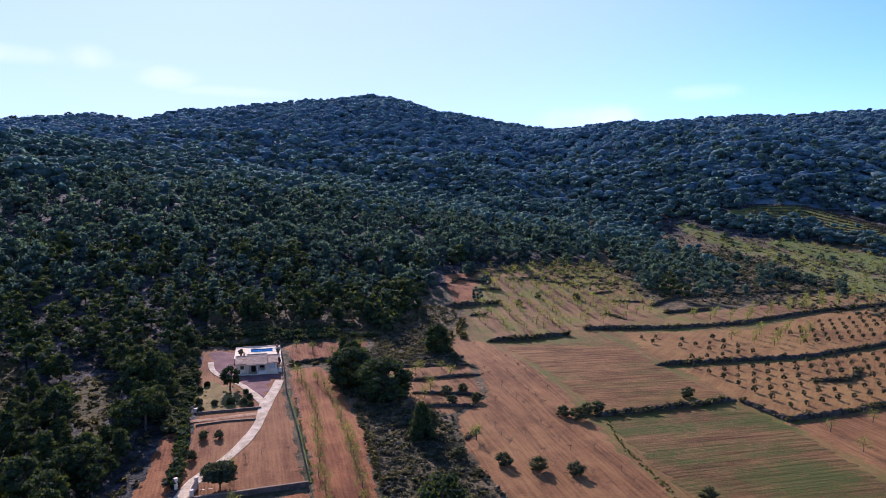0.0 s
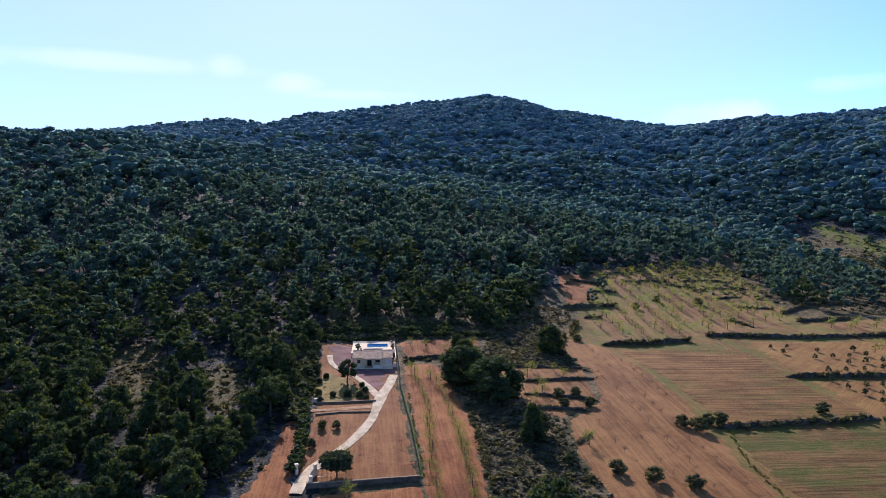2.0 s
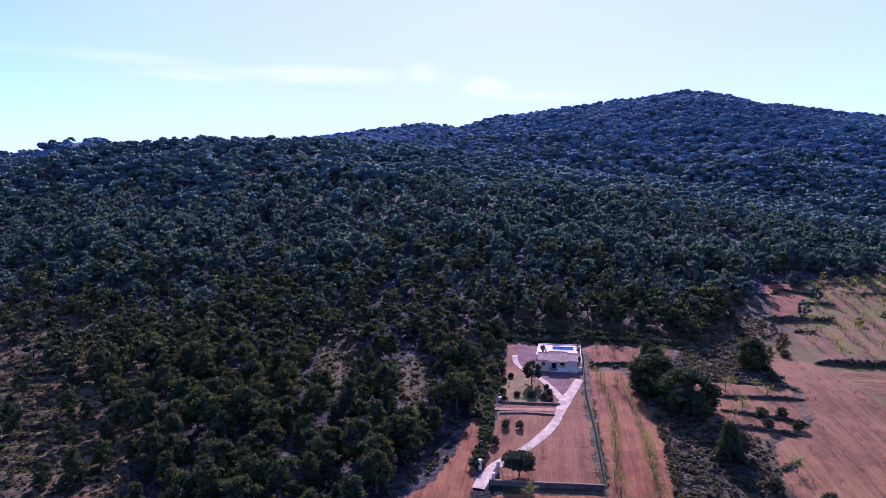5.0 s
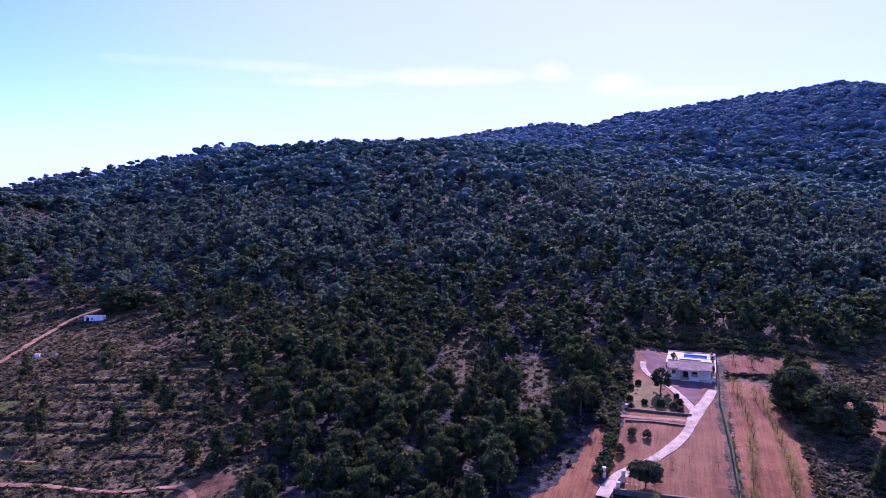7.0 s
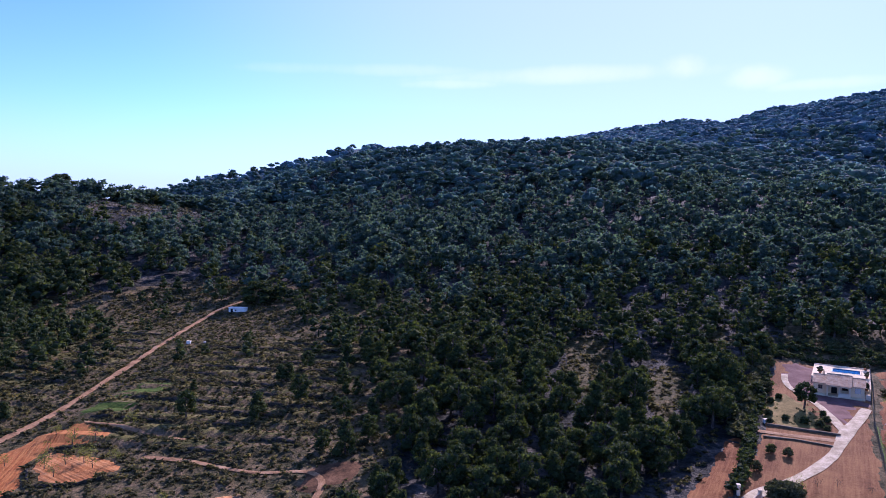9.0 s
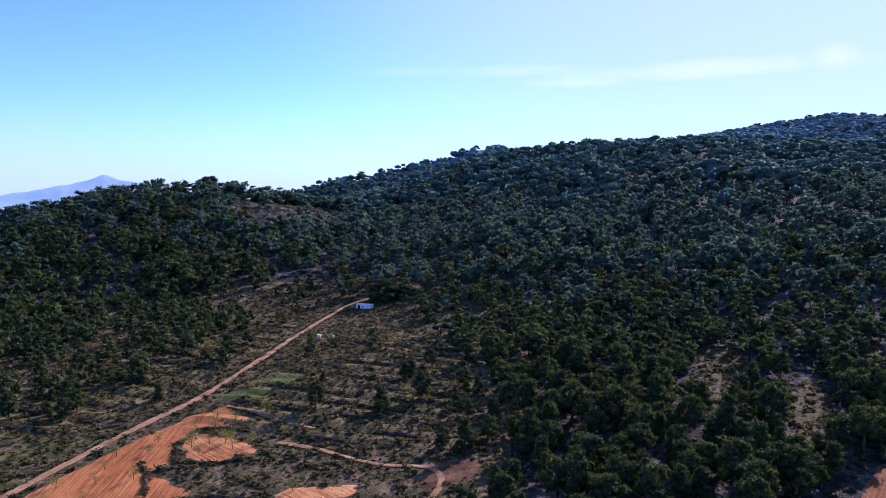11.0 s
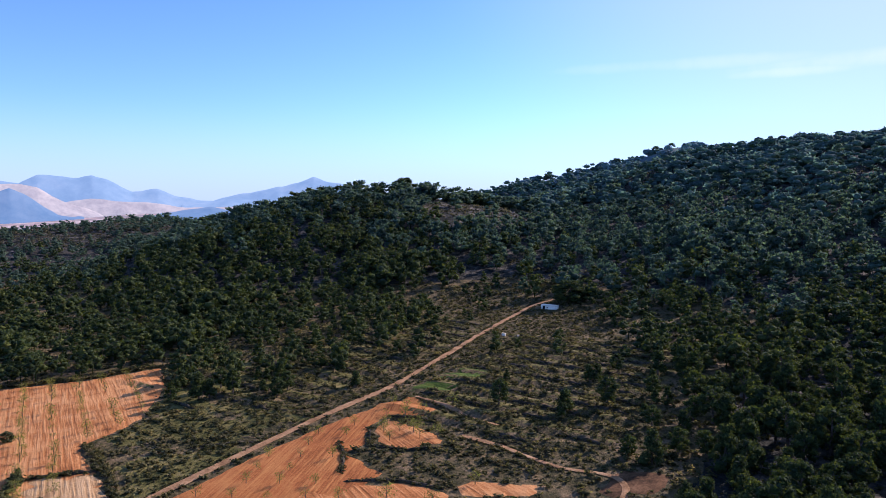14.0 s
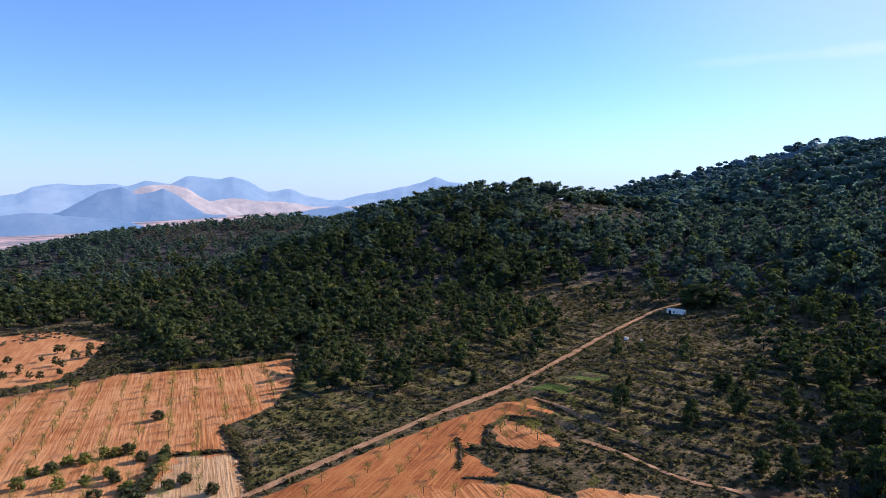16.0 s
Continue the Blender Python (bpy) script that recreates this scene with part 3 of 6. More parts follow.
patch("lane_field", [(44.5, 137), (48.5, 136.5), (40.5, 120), (36, 107), (34, 100), (20, 104), (29, 110), (37, 121)], "soil_strip", 0.11, label="narrow furrowed lane of orange soil")
patch("front_field", [(40, 103), (56, 97), (46, 76), (20, 86), (22, 100)], "soil_strip", 0.09, label="red soil below the garden wall")
patch("orchard_field", [(144, 160), (149, 146), (138, 116), (128, 98), (113, 77), (100, 53), (94, 40), (60, 55), (78, 72), (82, 81), (88, 94), (97, 106), (112, 112), (127, 131), (133, 150)], "soil_orchard", 0.10, label="long tan orchard field of bare young trees")
patch("stubble_field", [(149, 144), (183, 124), (169, 99), (156, 72), (141, 79), (123, 87.5), (129, 97), (139, 117)], "soil_brown", 0.13, label="brown stubble field with green weeds")
patch("weedy_field", [(121, 84), (137, 77), (153, 69), (150, 57), (143, 46), (133, 32), (110, 26), (96, 42), (112, 72)], "soil_green", 0.12, label="brown field with streaks of green weeds")
patch("upper_field", [(222, 228), (286, 226), (300, 212), (257, 162), (233, 135), (207, 135), (187, 138), (152, 149), (160, 168), (186, 192), (205, 214)], "soil_upper", 0.16, label="yellow-green grassy almond orchard")
patch("terrace_field", [(199, 226), (214, 222), (203, 206), (186, 191), (170, 187), (186, 209)], "soil_strip", 0.20, label="small red terraces at the wood's edge")
patch("ledge_field", [(107, 146), (128, 134), (112, 112), (97, 108), (94, 116), (101, 131)], "soil_orchard", 0.12, label="narrow tan terraces between low walls")
patch("far_field", [(227, 133), (271, 121), (315, 114), (356, 97), (330, 84), (285, 99), (236, 104), (205, 122)], "soil_upper", 0.13, label="narrow band of almond orchard")
patch("grove_field", [(191, 129), (233, 103), (283, 98), (328, 83), (262, 62), (209, 76), (189, 88), (171, 99)], "soil_olive", 0.11, label="pinkish field with rows of olives")
patch("olive_field", [(169, 96), (187, 85), (207, 75), (258, 60), (200, 40), (166, 54), (152, 59), (156, 71)], "soil_olive", 0.12, label="pinkish grove of small olives")
patch("corner_field", [(153, 69), (151, 58), (180, 47), (196, 38), (150, 28), (139, 36), (143, 46)], "soil_orchard", 0.10, label="tan field with scattered almonds")
MEADOW = [(523, 297), (518, 276), (490, 220), (468, 180), (432, 141), (404, 110), (350, 92), (340, 106), (375, 132), (404, 162), (443, 198), (470, 229), (486, 256), (497, 276)]
patch("meadow_field", MEADOW, "soil_meadow", 0.35, 5.0, 2.5, label="green and tan almond meadow on the rising valley")
UPPER_MEADOW = [(496, 210), (520, 206), (505, 172), (488, 132), (415, 112), (436, 139), (472, 175)]
patch("upper_meadow_field", UPPER_MEADOW, "soil_grove", 0.35, 5.0, 2.5, label="green orchard strip below a belt of pines")
patch("high_field", [(558, 271), (585, 252), (600, 224), (597, 209), (580, 174), (569, 157), (548, 148), (547, 188), (560, 212), (544, 249)], "soil_meadow", 0.5, 4.0, 2.0, label="green terraced fields below the hill")
patch("west_field", [(-215, 50), (-212, 68), (-210, 88), (-190, 110), (-181, 130), (-160, 116), (-149, 104), (-143, 98), (-140, 80), (-118, 72), (-104, 64), (-92, 50), (-110, 28), (-170, 20)], "soil_left", 0.10, label="wide orange ploughed field with young almonds")
patch("pale_field", [(-134, 67), (-124, 74), (-112, 69), (-103, 64), (-96, 52), (-112, 44)], "soil_left_pale", 0.15, label="pale dry patch of ploughed soil", cleared=False)
patch("pasture_field", [(-318, 70), (-305, 100), (-263, 104), (-229, 84), (-220, 72), (-225, 54), (-290, 50)], "soil_left", 0.10, label="orange field with olives and scrub")
patch("triangle_field", [(-102, 62), (-101.5, 79), (-102.5, 92), (-101, 111), (-98, 131), (-93, 138), (-82, 133), (-84, 127.5), (-91, 124), (-91, 118), (-84, 108), (-86, 104), (-72, 99), (-74, 96), (-66, 88), (-60, 70), (-85, 50)], "soil_lane", 0.11, label="orange ploughed field beside the track")
patch("tongue_field", [(-90, 123), (-79, 122), (-71, 118), (-76, 111), (-83, 110), (-90, 117)], "soil_left", 0.12, label="small terrace of pale orange soil")
patch("lower_field", [(-84, 78), (-82, 86), (-76, 93), (-68, 98), (-58, 99), (-52, 80), (-70, 66)], "soil_left", 0.14, label="orange ploughed terrace")
patch("bare_patch", [(-62, 103), (-55, 105), (-46, 108), (-44, 104), (-56, 98)], "soil_left", 0.12, label="bare orange earth")
patch("bare_bank", [(-36, 119), (-31, 121), (-27, 122), (-26, 117), (-30, 112), (-34, 110)], "bare", 0.12, label="bare eroded earth bank", ragged=1.5)
GLADES = [[(18.8, 209.7), (27.5, 215.2), (32.5, 208.5), (28.9, 187.8), (22.7, 160.4), (13.9, 160.9)],
          [(38.1, 182.1), (43.9, 185.9), (47.5, 176.7), (42.6, 158.9), (35.0, 136.1), (29.2, 135.9)],
          [(62.5, 214.6), (68.4, 214.9), (61.8, 192.9), (56.0, 193.0)]]
patch("clearing", GLADES[0], "glade", 0.12, label="dry grassy clearing in the pine wood", ragged=2.0, cleared=False)
patch("clearing", GLADES[1], "glade", 0.12, label="dry grassy clearing in the pine wood", ragged=2.0, cleared=False)
patch("small_clearing", GLADES[2], "glade", 0.12, label="small dry gap in the pine wood", ragged=1.0, cleared=False)
patch("ochre_clearing", [(-447, 262), (-427, 291), (-417, 287), (-434, 257)], "dirt", 0.4, label="small ochre clearing on the low hill")
patch("green_ledge", [(-99, 155), (-88, 159), (-86, 165), (-94, 168)], "grass", 0.15, ragged=1.2, label="green grassy terrace beside the track")
patch("green_shelf", [(-99, 143), (-88, 145), (-86, 151), (-98, 152)], "grass", 0.15, ragged=1.2, label="green grassy terrace beside the track")
TRACK = [(-104, 50), (-104, 65), (-105, 93), (-105.5, 123), (-103.5, 143), (-106, 163), (-108, 183), (-111, 205), (-112, 219), (-115, 243), (-115, 261), (-108, 274)]
ribbon("dirt_track", TRACK, 2.0, "dirt", 0.22, "long dirt track up the valley")
ribbon("terrace_path", [(-92, 138), (-82, 136), (-72, 132), (-65, 130)], 1.0, "dirt", 0.2, "pale path along a terrace")
ribbon("valley_path", [(-70, 122), (-60, 121), (-52, 118), (-44, 116), (-38, 117.5), (-34, 117), (-31, 112), (-32, 100)], 1.3, "dirt", 0.2, "winding pale dirt path")

# ---- woods ----
_b = bmesh.new()
bmesh.ops.create_icosphere(_b, subdivisions=1, radius=1.0)
_b.verts.ensure_lookup_table()
ICO, ICO_F = np.array([v.co[:] for v in _b.verts]), np.array([[v.index for v in f.verts] for f in _b.faces])
_b.free()
OCT = np.array([(1, 0, 0), (0, 1, 0), (-1, 0, 0), (0, -1, 0), (0, 0, 1), (0, 0, -1)], float)
OCT_F = np.array([(0, 1, 4), (1, 2, 4), (2, 3, 4), (3, 0, 4), (1, 0, 5), (2, 1, 5), (3, 2, 5), (0, 3, 5)])


def lumps(rs, count, shape, kind, size):
    """A ragged crown: clumps strewn over a body; shape = (low, high, radius, form)."""
    low, high, radius, form = shape
    base, tri = (ICO, ICO_F) if kind == "ico" else (OCT, OCT_F)
    vs, fs = [], []
    for i in range(count):
        h = (i + rs.rand()) / count
        if form == "cone":
            r = radius * (1.05 - 0.85 * h)
        elif form == "flat":
            r = radius * (1 - 0.6 * h * h)
        else:
            r = radius * math.sqrt(max(0.08, 1 - (2 * h - 0.85) ** 2 / 1.4))
        a = i * 2.4 + rs.rand() * 1.2
        d = r * (0.25 + 0.65 * math.sqrt(rs.rand()))
        c = np.array([d * math.cos(a), d * math.sin(a), low + (high - low) * h])
        s = size * (0.75 + 0.6 * rs.rand())
        turn = np.array(Euler((rs.rand() * 6, rs.rand() * 6, rs.rand() * 6)).to_matrix())
        v = (base * (0.72 + 0.56 * rs.rand(len(base), 1))) @ turn.T * s * (1.15, 1.15, 0.78)
        vs.append(v + c)
        fs.append(tri + i * len(base))
    return np.concatenate(vs), np.concatenate(fs)


def crown(rs, lobes, shape, size, slips, slip, loose=0.3, core=None):
    """A pine's or bush's crown: rounded lobes, each a dark core under many small slips of foliage that face outwards."""
    low, high, radius, form = shape
    vs, fs, n = [], [], 0
    for i in range(lobes):
        h = (i + rs.rand()) / lobes
        if form == "cone":
            r = radius * (1.0 - 0.8 * h)
        elif form == "flat":
            r = radius * (1 - 0.6 * h * h)
        else:
            r = radius * math.sqrt(max(0.08, 1 - (2 * h - 0.8) ** 2 / 1.44))
        a = i * 2.4 + rs.rand() * 1.1
        d = r * (0.35 + 0.6 * math.sqrt(rs.rand()))
        c = np.array([d * math.cos(a), d * math.sin(a), low + (high - low) * h])
        s = size * (0.75 + 0.55 * rs.rand()) * (1.1 - 0.3 * h)
        flat = np.array([1.15, 1.15, 0.85])
        turn = np.array(Euler((rs.rand() * 6, rs.rand() * 6, rs.rand() * 6)).to_matrix())
        body, tri = core or (OCT, OCT_F)
        vs.append((body * (0.88 + 0.2 * rs.rand(len(body), 1))) @ turn.T * s * 0.94 * flat + c)
        fs.append(tri + n)
        n += len(body)
        out = rs.randn(slips, 3)
        out[:, 2] = np.abs(out[:, 2]) * np.where(rs.rand(slips) < 0.78, 1, -0.7)
        out /= np.linalg.norm(out, axis=1)[:, None]
        p = c + out * s * flat * (0.78 + 0.36 * rs.rand(slips, 1))
        lean = out + loose * rs.randn(slips, 3)
        lean /= np.linalg.norm(lean, axis=1)[:, None]
        t = np.cross(lean, rs.randn(slips, 3))
        t /= np.linalg.norm(t, axis=1)[:, None]
        b = np.cross(lean, t)
        w = slip * (0.6 + 0.8 * rs.rand(slips, 1))
        vs.append(np.stack([p - t * w * 0.6, p + t * w * 0.6, p + b * w + out * w * 0.35], 1).reshape(-1, 3))
        fs.append(np.arange(3 * slips).reshape(-1, 3) + n)
        n += 3 * slips
    return np.concatenate(vs), np.concatenate(fs)


def stem(sides, h, r):
    a = np.arange(sides) * math.tau / sides
    v = np.concatenate([np.column_stack([r * np.cos(a), r * np.sin(a), np.full(sides, -0.06)]), np.column_stack([0.6 * r * np.cos(a), 0.6 * r * np.sin(a), np.full(sides, h)])])
    f = [(k, (k + 1) % sides, sides + k) for k in range(sides)] + [((k + 1) % sides, sides + (k + 1) % sides, sides + k) for k in range(sides)]
    return v, np.array(f)


PINE_FORMS = [(0.20, 0.92, 0.34, "round"), (0.30, 0.90, 0.38, "round"), (0.10, 0.95, 0.30, "cone"), (0.34, 0.90, 0.40, "round"), (0.16, 0.94, 0.28, "cone"), (0.62, 0.92, 0.46, "flat")]


def plant_many(name, spots, templates, material, label, category):
    """One mesh of a great many plants: spots are rows of x, y, z, height, width, turn, template."""
    vs, fs, n = [], [], 0
    for k, (tv, tf) in enumerate(templates):
        s = spots[spots[:, 6] == k]
        if not len(s):
            continue
        c, d = np.cos(s[:, 5])[:, None], np.sin(s[:, 5])[:, None]
        x = (tv[:, 0] * c - tv[:, 1] * d) * s[:, 4:5] + s[:, 0:1]
        y = (tv[:, 0] * d + tv[:, 1] * c) * s[:, 4:5] + s[:, 1:2]
        z = tv[:, 2] * s[:, 3:4] + s[:, 2:3]
        vs.append(np.stack([x, y, z], -1).reshape(-1, 3))
        fs.append((tf[None] + (np.arange(len(s)) * len(tv))[:, None, None] + n).reshape(-1, 3))
        n += len(s) * len(tv)
    ob = mesh_object(name, np.concatenate(vs), np.concatenate(fs), material, smooth=True)
    return tagged(ob, label, category, kind="stuff")


SPARSE_LEFT = [(-10, 100), (-14, 118), (-26, 145), (-46, 195), (-70, 228), (-95, 270), (-118, 288), (-150, 300), (-168, 275), (-150, 230), (-135, 190), (-128, 150), (-112, 90), (-100, 60), (-60, 60)]
SCRUB_LEFT = [(-112, 90), (-128, 150), (-150, 230), (-175, 200), (-182, 150), (-181, 131), (-150, 104), (-140, 84)]
VALLEY_RIGHT = [(88, 20), (78, 70), (84, 124), (97, 150), (108, 158), (122, 168), (150, 186), (196, 226), (230, 236), (290, 232), (312, 210), (330, 196), (380, 215), (440, 268), (520, 312), (556, 276), (588, 256), (604, 224), (590, 170), (575, 110), (400, 10)]
COPSE = [(278, 186), (264, 168), (258, 141), (292, 132), (337, 162), (384, 200), (448, 258), (431, 280), (330, 230)]
PINE_BELT = [(546, 298), (541, 262), (550, 238), (553, 202), (540, 168), (524, 142), (494, 133), (511, 160), (519, 188), (511, 222), (513, 250), (521, 284)]
PASTURE = [(-330, 40), (-315, 112), (-262, 118), (-205, 92), (-190, 45), (-250, 20)]
DENSE_LEFT = [(-180, 133), (-152, 152), (-140, 132), (-134, 108), (-146, 103), (-160, 114)]
LOW_LEFT = [(-148, 104), (-130, 112), (-112, 112), (-104, 100), (-100, 60), (-118, 72), (-141, 80)]
SCRUB_RIGHT = [(58, 72), (66, 91), (84, 126), (94, 148), (112, 160), (122, 172), (150, 180), (146, 158), (128, 132), (96, 106), (80, 74)]
BEHIND_POOL = [(70, 190), (96, 183), (122, 171), (128, 180), (103, 204), (78, 210)]
CABIN_YARD = [(-125, 240), (-122, 275), (-100, 280), (-94, 262), (-92, 240), (-100, 205), (-112, 205)]
LOW_HILL = [polar(b, d) for b, d in ((-80, 440), (-80, 740), (-50.5, 730), (-52, 530), (-57, 470))]
HILL_TOP = [polar(b, d) for b, d in ((-66, 590), (-66, 680), (-52, 690), (-52, 600), (-58, 560))]
BARE_CREST = [polar(*p[:2]) for p in RIDGES["knoll"][:6]]
PALE_FACE = [(-255, 380), (-262, 470), (-235, 500), (-195, 470), (-190, 400), (-215, 350)]


def pine_density(x, y):
    d = np.hypot(x, y)
    f = 0.66 + 0.7 * WOB(x, y, 75) + 0.5 * WOB(x, y, 26)
    f = np.where(inside(SPARSE_LEFT, x, y), 0.11 + 0.45 * smoothstep(-75, -12, x) + 0.3 * WOB(x, y, 20), f)
    f = np.where(inside(SPARSE_LEFT, x, y) & (y < 130) & (x < -46), 0.02, f)
    f = np.where(inside(SCRUB_LEFT, x, y), 0.22 + 0.7 * WOB(x, y, 40), f)
    f = np.where(inside(VALLEY_RIGHT, x, y), np.where(inside(COPSE, x, y), 0.45 + WOB(x, y, 30), 0.0), f)
    f = np.where(inside(LOW_LEFT, x, y), 0.02, np.where(inside(DENSE_LEFT, x, y), 0.75, f))
    f = np.where((d < 300) & (x > -18), f + 0.22, f)
    f = np.where(inside(VALLEY_RIGHT, x, y) & ~inside(COPSE, x, y), 0, f)
    f = np.where(inside(PINE_BELT, x, y), 0.85, f)
    f = np.where(inside(PASTURE, x, y), 0.06, f)
    f = np.where(inside(PALE_FACE, x, y), f * 0.15, f)
    f = np.where(d < 80, 0, f)
    f = np.where(inside(SCRUB_RIGHT, x, y) | inside(CABIN_YARD, x, y) | inside(BEHIND_POOL, x, y), 0, f)
    f = np.where(d > 430, f * 1.25, f)
    f = np.where(d > 760, f * 1.2 + 0.1, f)
    f = np.where(near_line(TRACK, x, y) < 7, f * 0.12, f)
    f = np.where(near_line(BARE_CREST, x, y) < 40, f * 0.4, f)
    f = np.where(inside(HILL_TOP, x, y), f * 0.45, np.where(inside(LOW_HILL, x, y), f * 1.1 + 0.1, f))
    for poly in GLADES:
        f = np.where(inside(poly, x, y), 0.02, f)
    for poly in CLEARED:
        f = np.where(inside(poly, x, y) | (near_line(poly + poly[:1], x, y) < 3.4), 0, f)
    return f


def horizon_table():
    """For each bearing, the highest angle of the land up to each distance."""
    b, r = np.radians(np.arange(-82, 82, 0.5)), np.arange(60, 1620, 6.0)
    bb, rr = np.meshgrid(b, r, indexing="ij")
    up = (height(rr * np.sin(bb), rr * np.cos(bb)) - EYE_Z) / rr
    return np.maximum.accumulate(up, axis=1)


TABLE = horizon_table()


def in_view(x, y, top):
    d, b = np.hypot(x, y), np.degrees(np.arctan2(x, y))
    i = np.clip(((b + 82) / 0.5).astype(int), 0, TABLE.shape[0] - 1)
    j = np.clip(((d - 60) / 6).astype(int) - 1, 0, TABLE.shape[1] - 1)
    return (np.abs(b) < 80) & ((top - EYE_Z) / d > TABLE[i, j] - 0.001)


def scatter(rs, cell, near, far):
    n = int(far / cell) + 1
    gx, gy = np.meshgrid(np.arange(-n, n + 1), np.arange(0, n + 1))
    x, y = ((g + rs.rand(*g.shape) * 0.95) * cell for g in (gx, gy))
    x, y = x.ravel(), y.ravel()
    d = np.hypot(x, y)
    k = (d >= near) & (d < far) & (np.abs(np.degrees(np.arctan2(x, y))) < 80)
    return x[k], y[k]


def sprays(rs, centres, count, spread, size):
    """Loose slips of foliage round some centres."""
    c = centres[rs.randint(0, len(centres), count)] + rs.randn(count, 3) * spread
    a, b = rs.randn(count, 3), rs.randn(count, 3)
    a /= np.linalg.norm(a, axis=1)[:, None]
    b /= np.linalg.norm(b, axis=1)[:, None]
    s = size * (0.6 + 0.8 * rs.rand(count, 1))
    v = np.stack([c - a * s, c + b * s * 0.6, c + a * s, c - b * s * 0.35], 1).reshape(-1, 3)
    i = np.arange(count)[:, None] * 4
    return v, np.concatenate([i + (0, 1, 2), i + (0, 2, 3)])


def joined(*pieces):
    vs, fs, n = [], [], 0
    for v, f in pieces:
        vs.append(v)
        fs.append(f + n)
        n += len(v)
    return np.concatenate(vs), np.concatenate(fs)


def forest():
    rs = np.random.RandomState(11)
    banks = {"full": [], "plain": [], "spare": []}
    for form in PINE_FORMS:
        for _ in range(2):
            banks["full"].append(joined(crown(rs, 7, form, 0.18, 14, 0.085), stem(3, form[0] + 0.15, 0.03)))
            banks["plain"].append(joined(crown(rs, 3, (0.6 * form[0], *form[1:]), 0.26, 7, 0.12, 0.25, (ICO, ICO_F)), stem(3, form[0] + 0.15, 0.03)))
            banks["spare"].append(joined(crown(rs, 2, (0.25, 0.72, 0.8 * form[2], "round"), 0.40, 4, 0.13, 0.15, (ICO, ICO_F)), stem(3, form[0] + 0.15, 0.035)))
    rows = []
    for cell, lo, hi, tall in ((5.2, 80, 290, 1.0), (6.6, 290, 470, 1.3), (7.8, 470, 780, 1.34), (9.4, 780, 1600, 1.32)):
        x, y = scatter(rs, cell, lo, hi)
        k = rs.rand(len(x)) < pine_density(x, y)
        x, y = x[k], y[k]
        z = height(x, y)
        h = tall * (4.2 + 4.6 * rs.rand(len(x)) ** 1.3) * (1 + 0.35 * WOB(x, y, 40))
        kind = rs.randint(0, 10, len(x))
        kind = np.where((rs.rand(len(x)) < 0.12) & (z > 25), 10 + rs.randint(0, 2, len(x)), kind)
        young = inside(SPARSE_LEFT, x, y) | inside(SCRUB_LEFT, x, y)
        kind = np.where(young, np.where(rs.rand(len(x)) < 0.4, 4, np.where(rs.rand(len(x)) < 0.5, 8, 0)), kind)
        h = np.where(young, h * 0.82, np.where(inside(LOW_HILL, x, y), h * 0.66, h))
        s = np.column_stack([x, y, z - 0.1, h, h * (0.9 + 0.35 * rs.rand(len(x))) * (1.3 if lo >= 470 else 1.0), rs.rand(len(x)) * 6.28, kind])
        rows.append(s[in_view(x, y, z + h)])
    s = np.concatenate(rows)
    d = np.hypot(s[:, 0], s[:, 1])
    # distance, stretched towards the sun, picks how hazed the needle colour is
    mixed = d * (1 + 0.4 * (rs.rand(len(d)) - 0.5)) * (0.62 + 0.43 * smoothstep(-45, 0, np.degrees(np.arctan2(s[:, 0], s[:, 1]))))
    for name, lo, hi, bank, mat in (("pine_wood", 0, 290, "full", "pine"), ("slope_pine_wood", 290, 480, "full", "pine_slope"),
                                    ("hillside_pine_wood", 480, 800, "plain", "pine_hazed_mid"), ("distant_pine_wood", 800, 9999, "spare", "pine_hazed_far")):
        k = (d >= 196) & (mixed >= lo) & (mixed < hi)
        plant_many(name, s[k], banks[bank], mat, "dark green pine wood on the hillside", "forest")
    return s[d < 196]


NEAR_PINES = forest()


def bushes(name, x, y, lo, hi, material, label, rs):
    t = []
    for _ in range(6):
        t.append(crown(rs, 2, (0.2, 0.6, 0.40, "round"), 0.36, 8, 0.27))
    h = lo + (hi - lo) * rs.rand(len(x)) ** 2
    s = np.column_stack([x, y, height(x, y) - 0.08, h, h * (1.1 + 0.8 * rs.rand(len(x))), rs.rand(len(x)) * 6.28, rs.randint(0, 6, len(x))])
    return plant_many(name, s[in_view(x, y, s[:, 2] + 2)], t, material, label, "scrub")


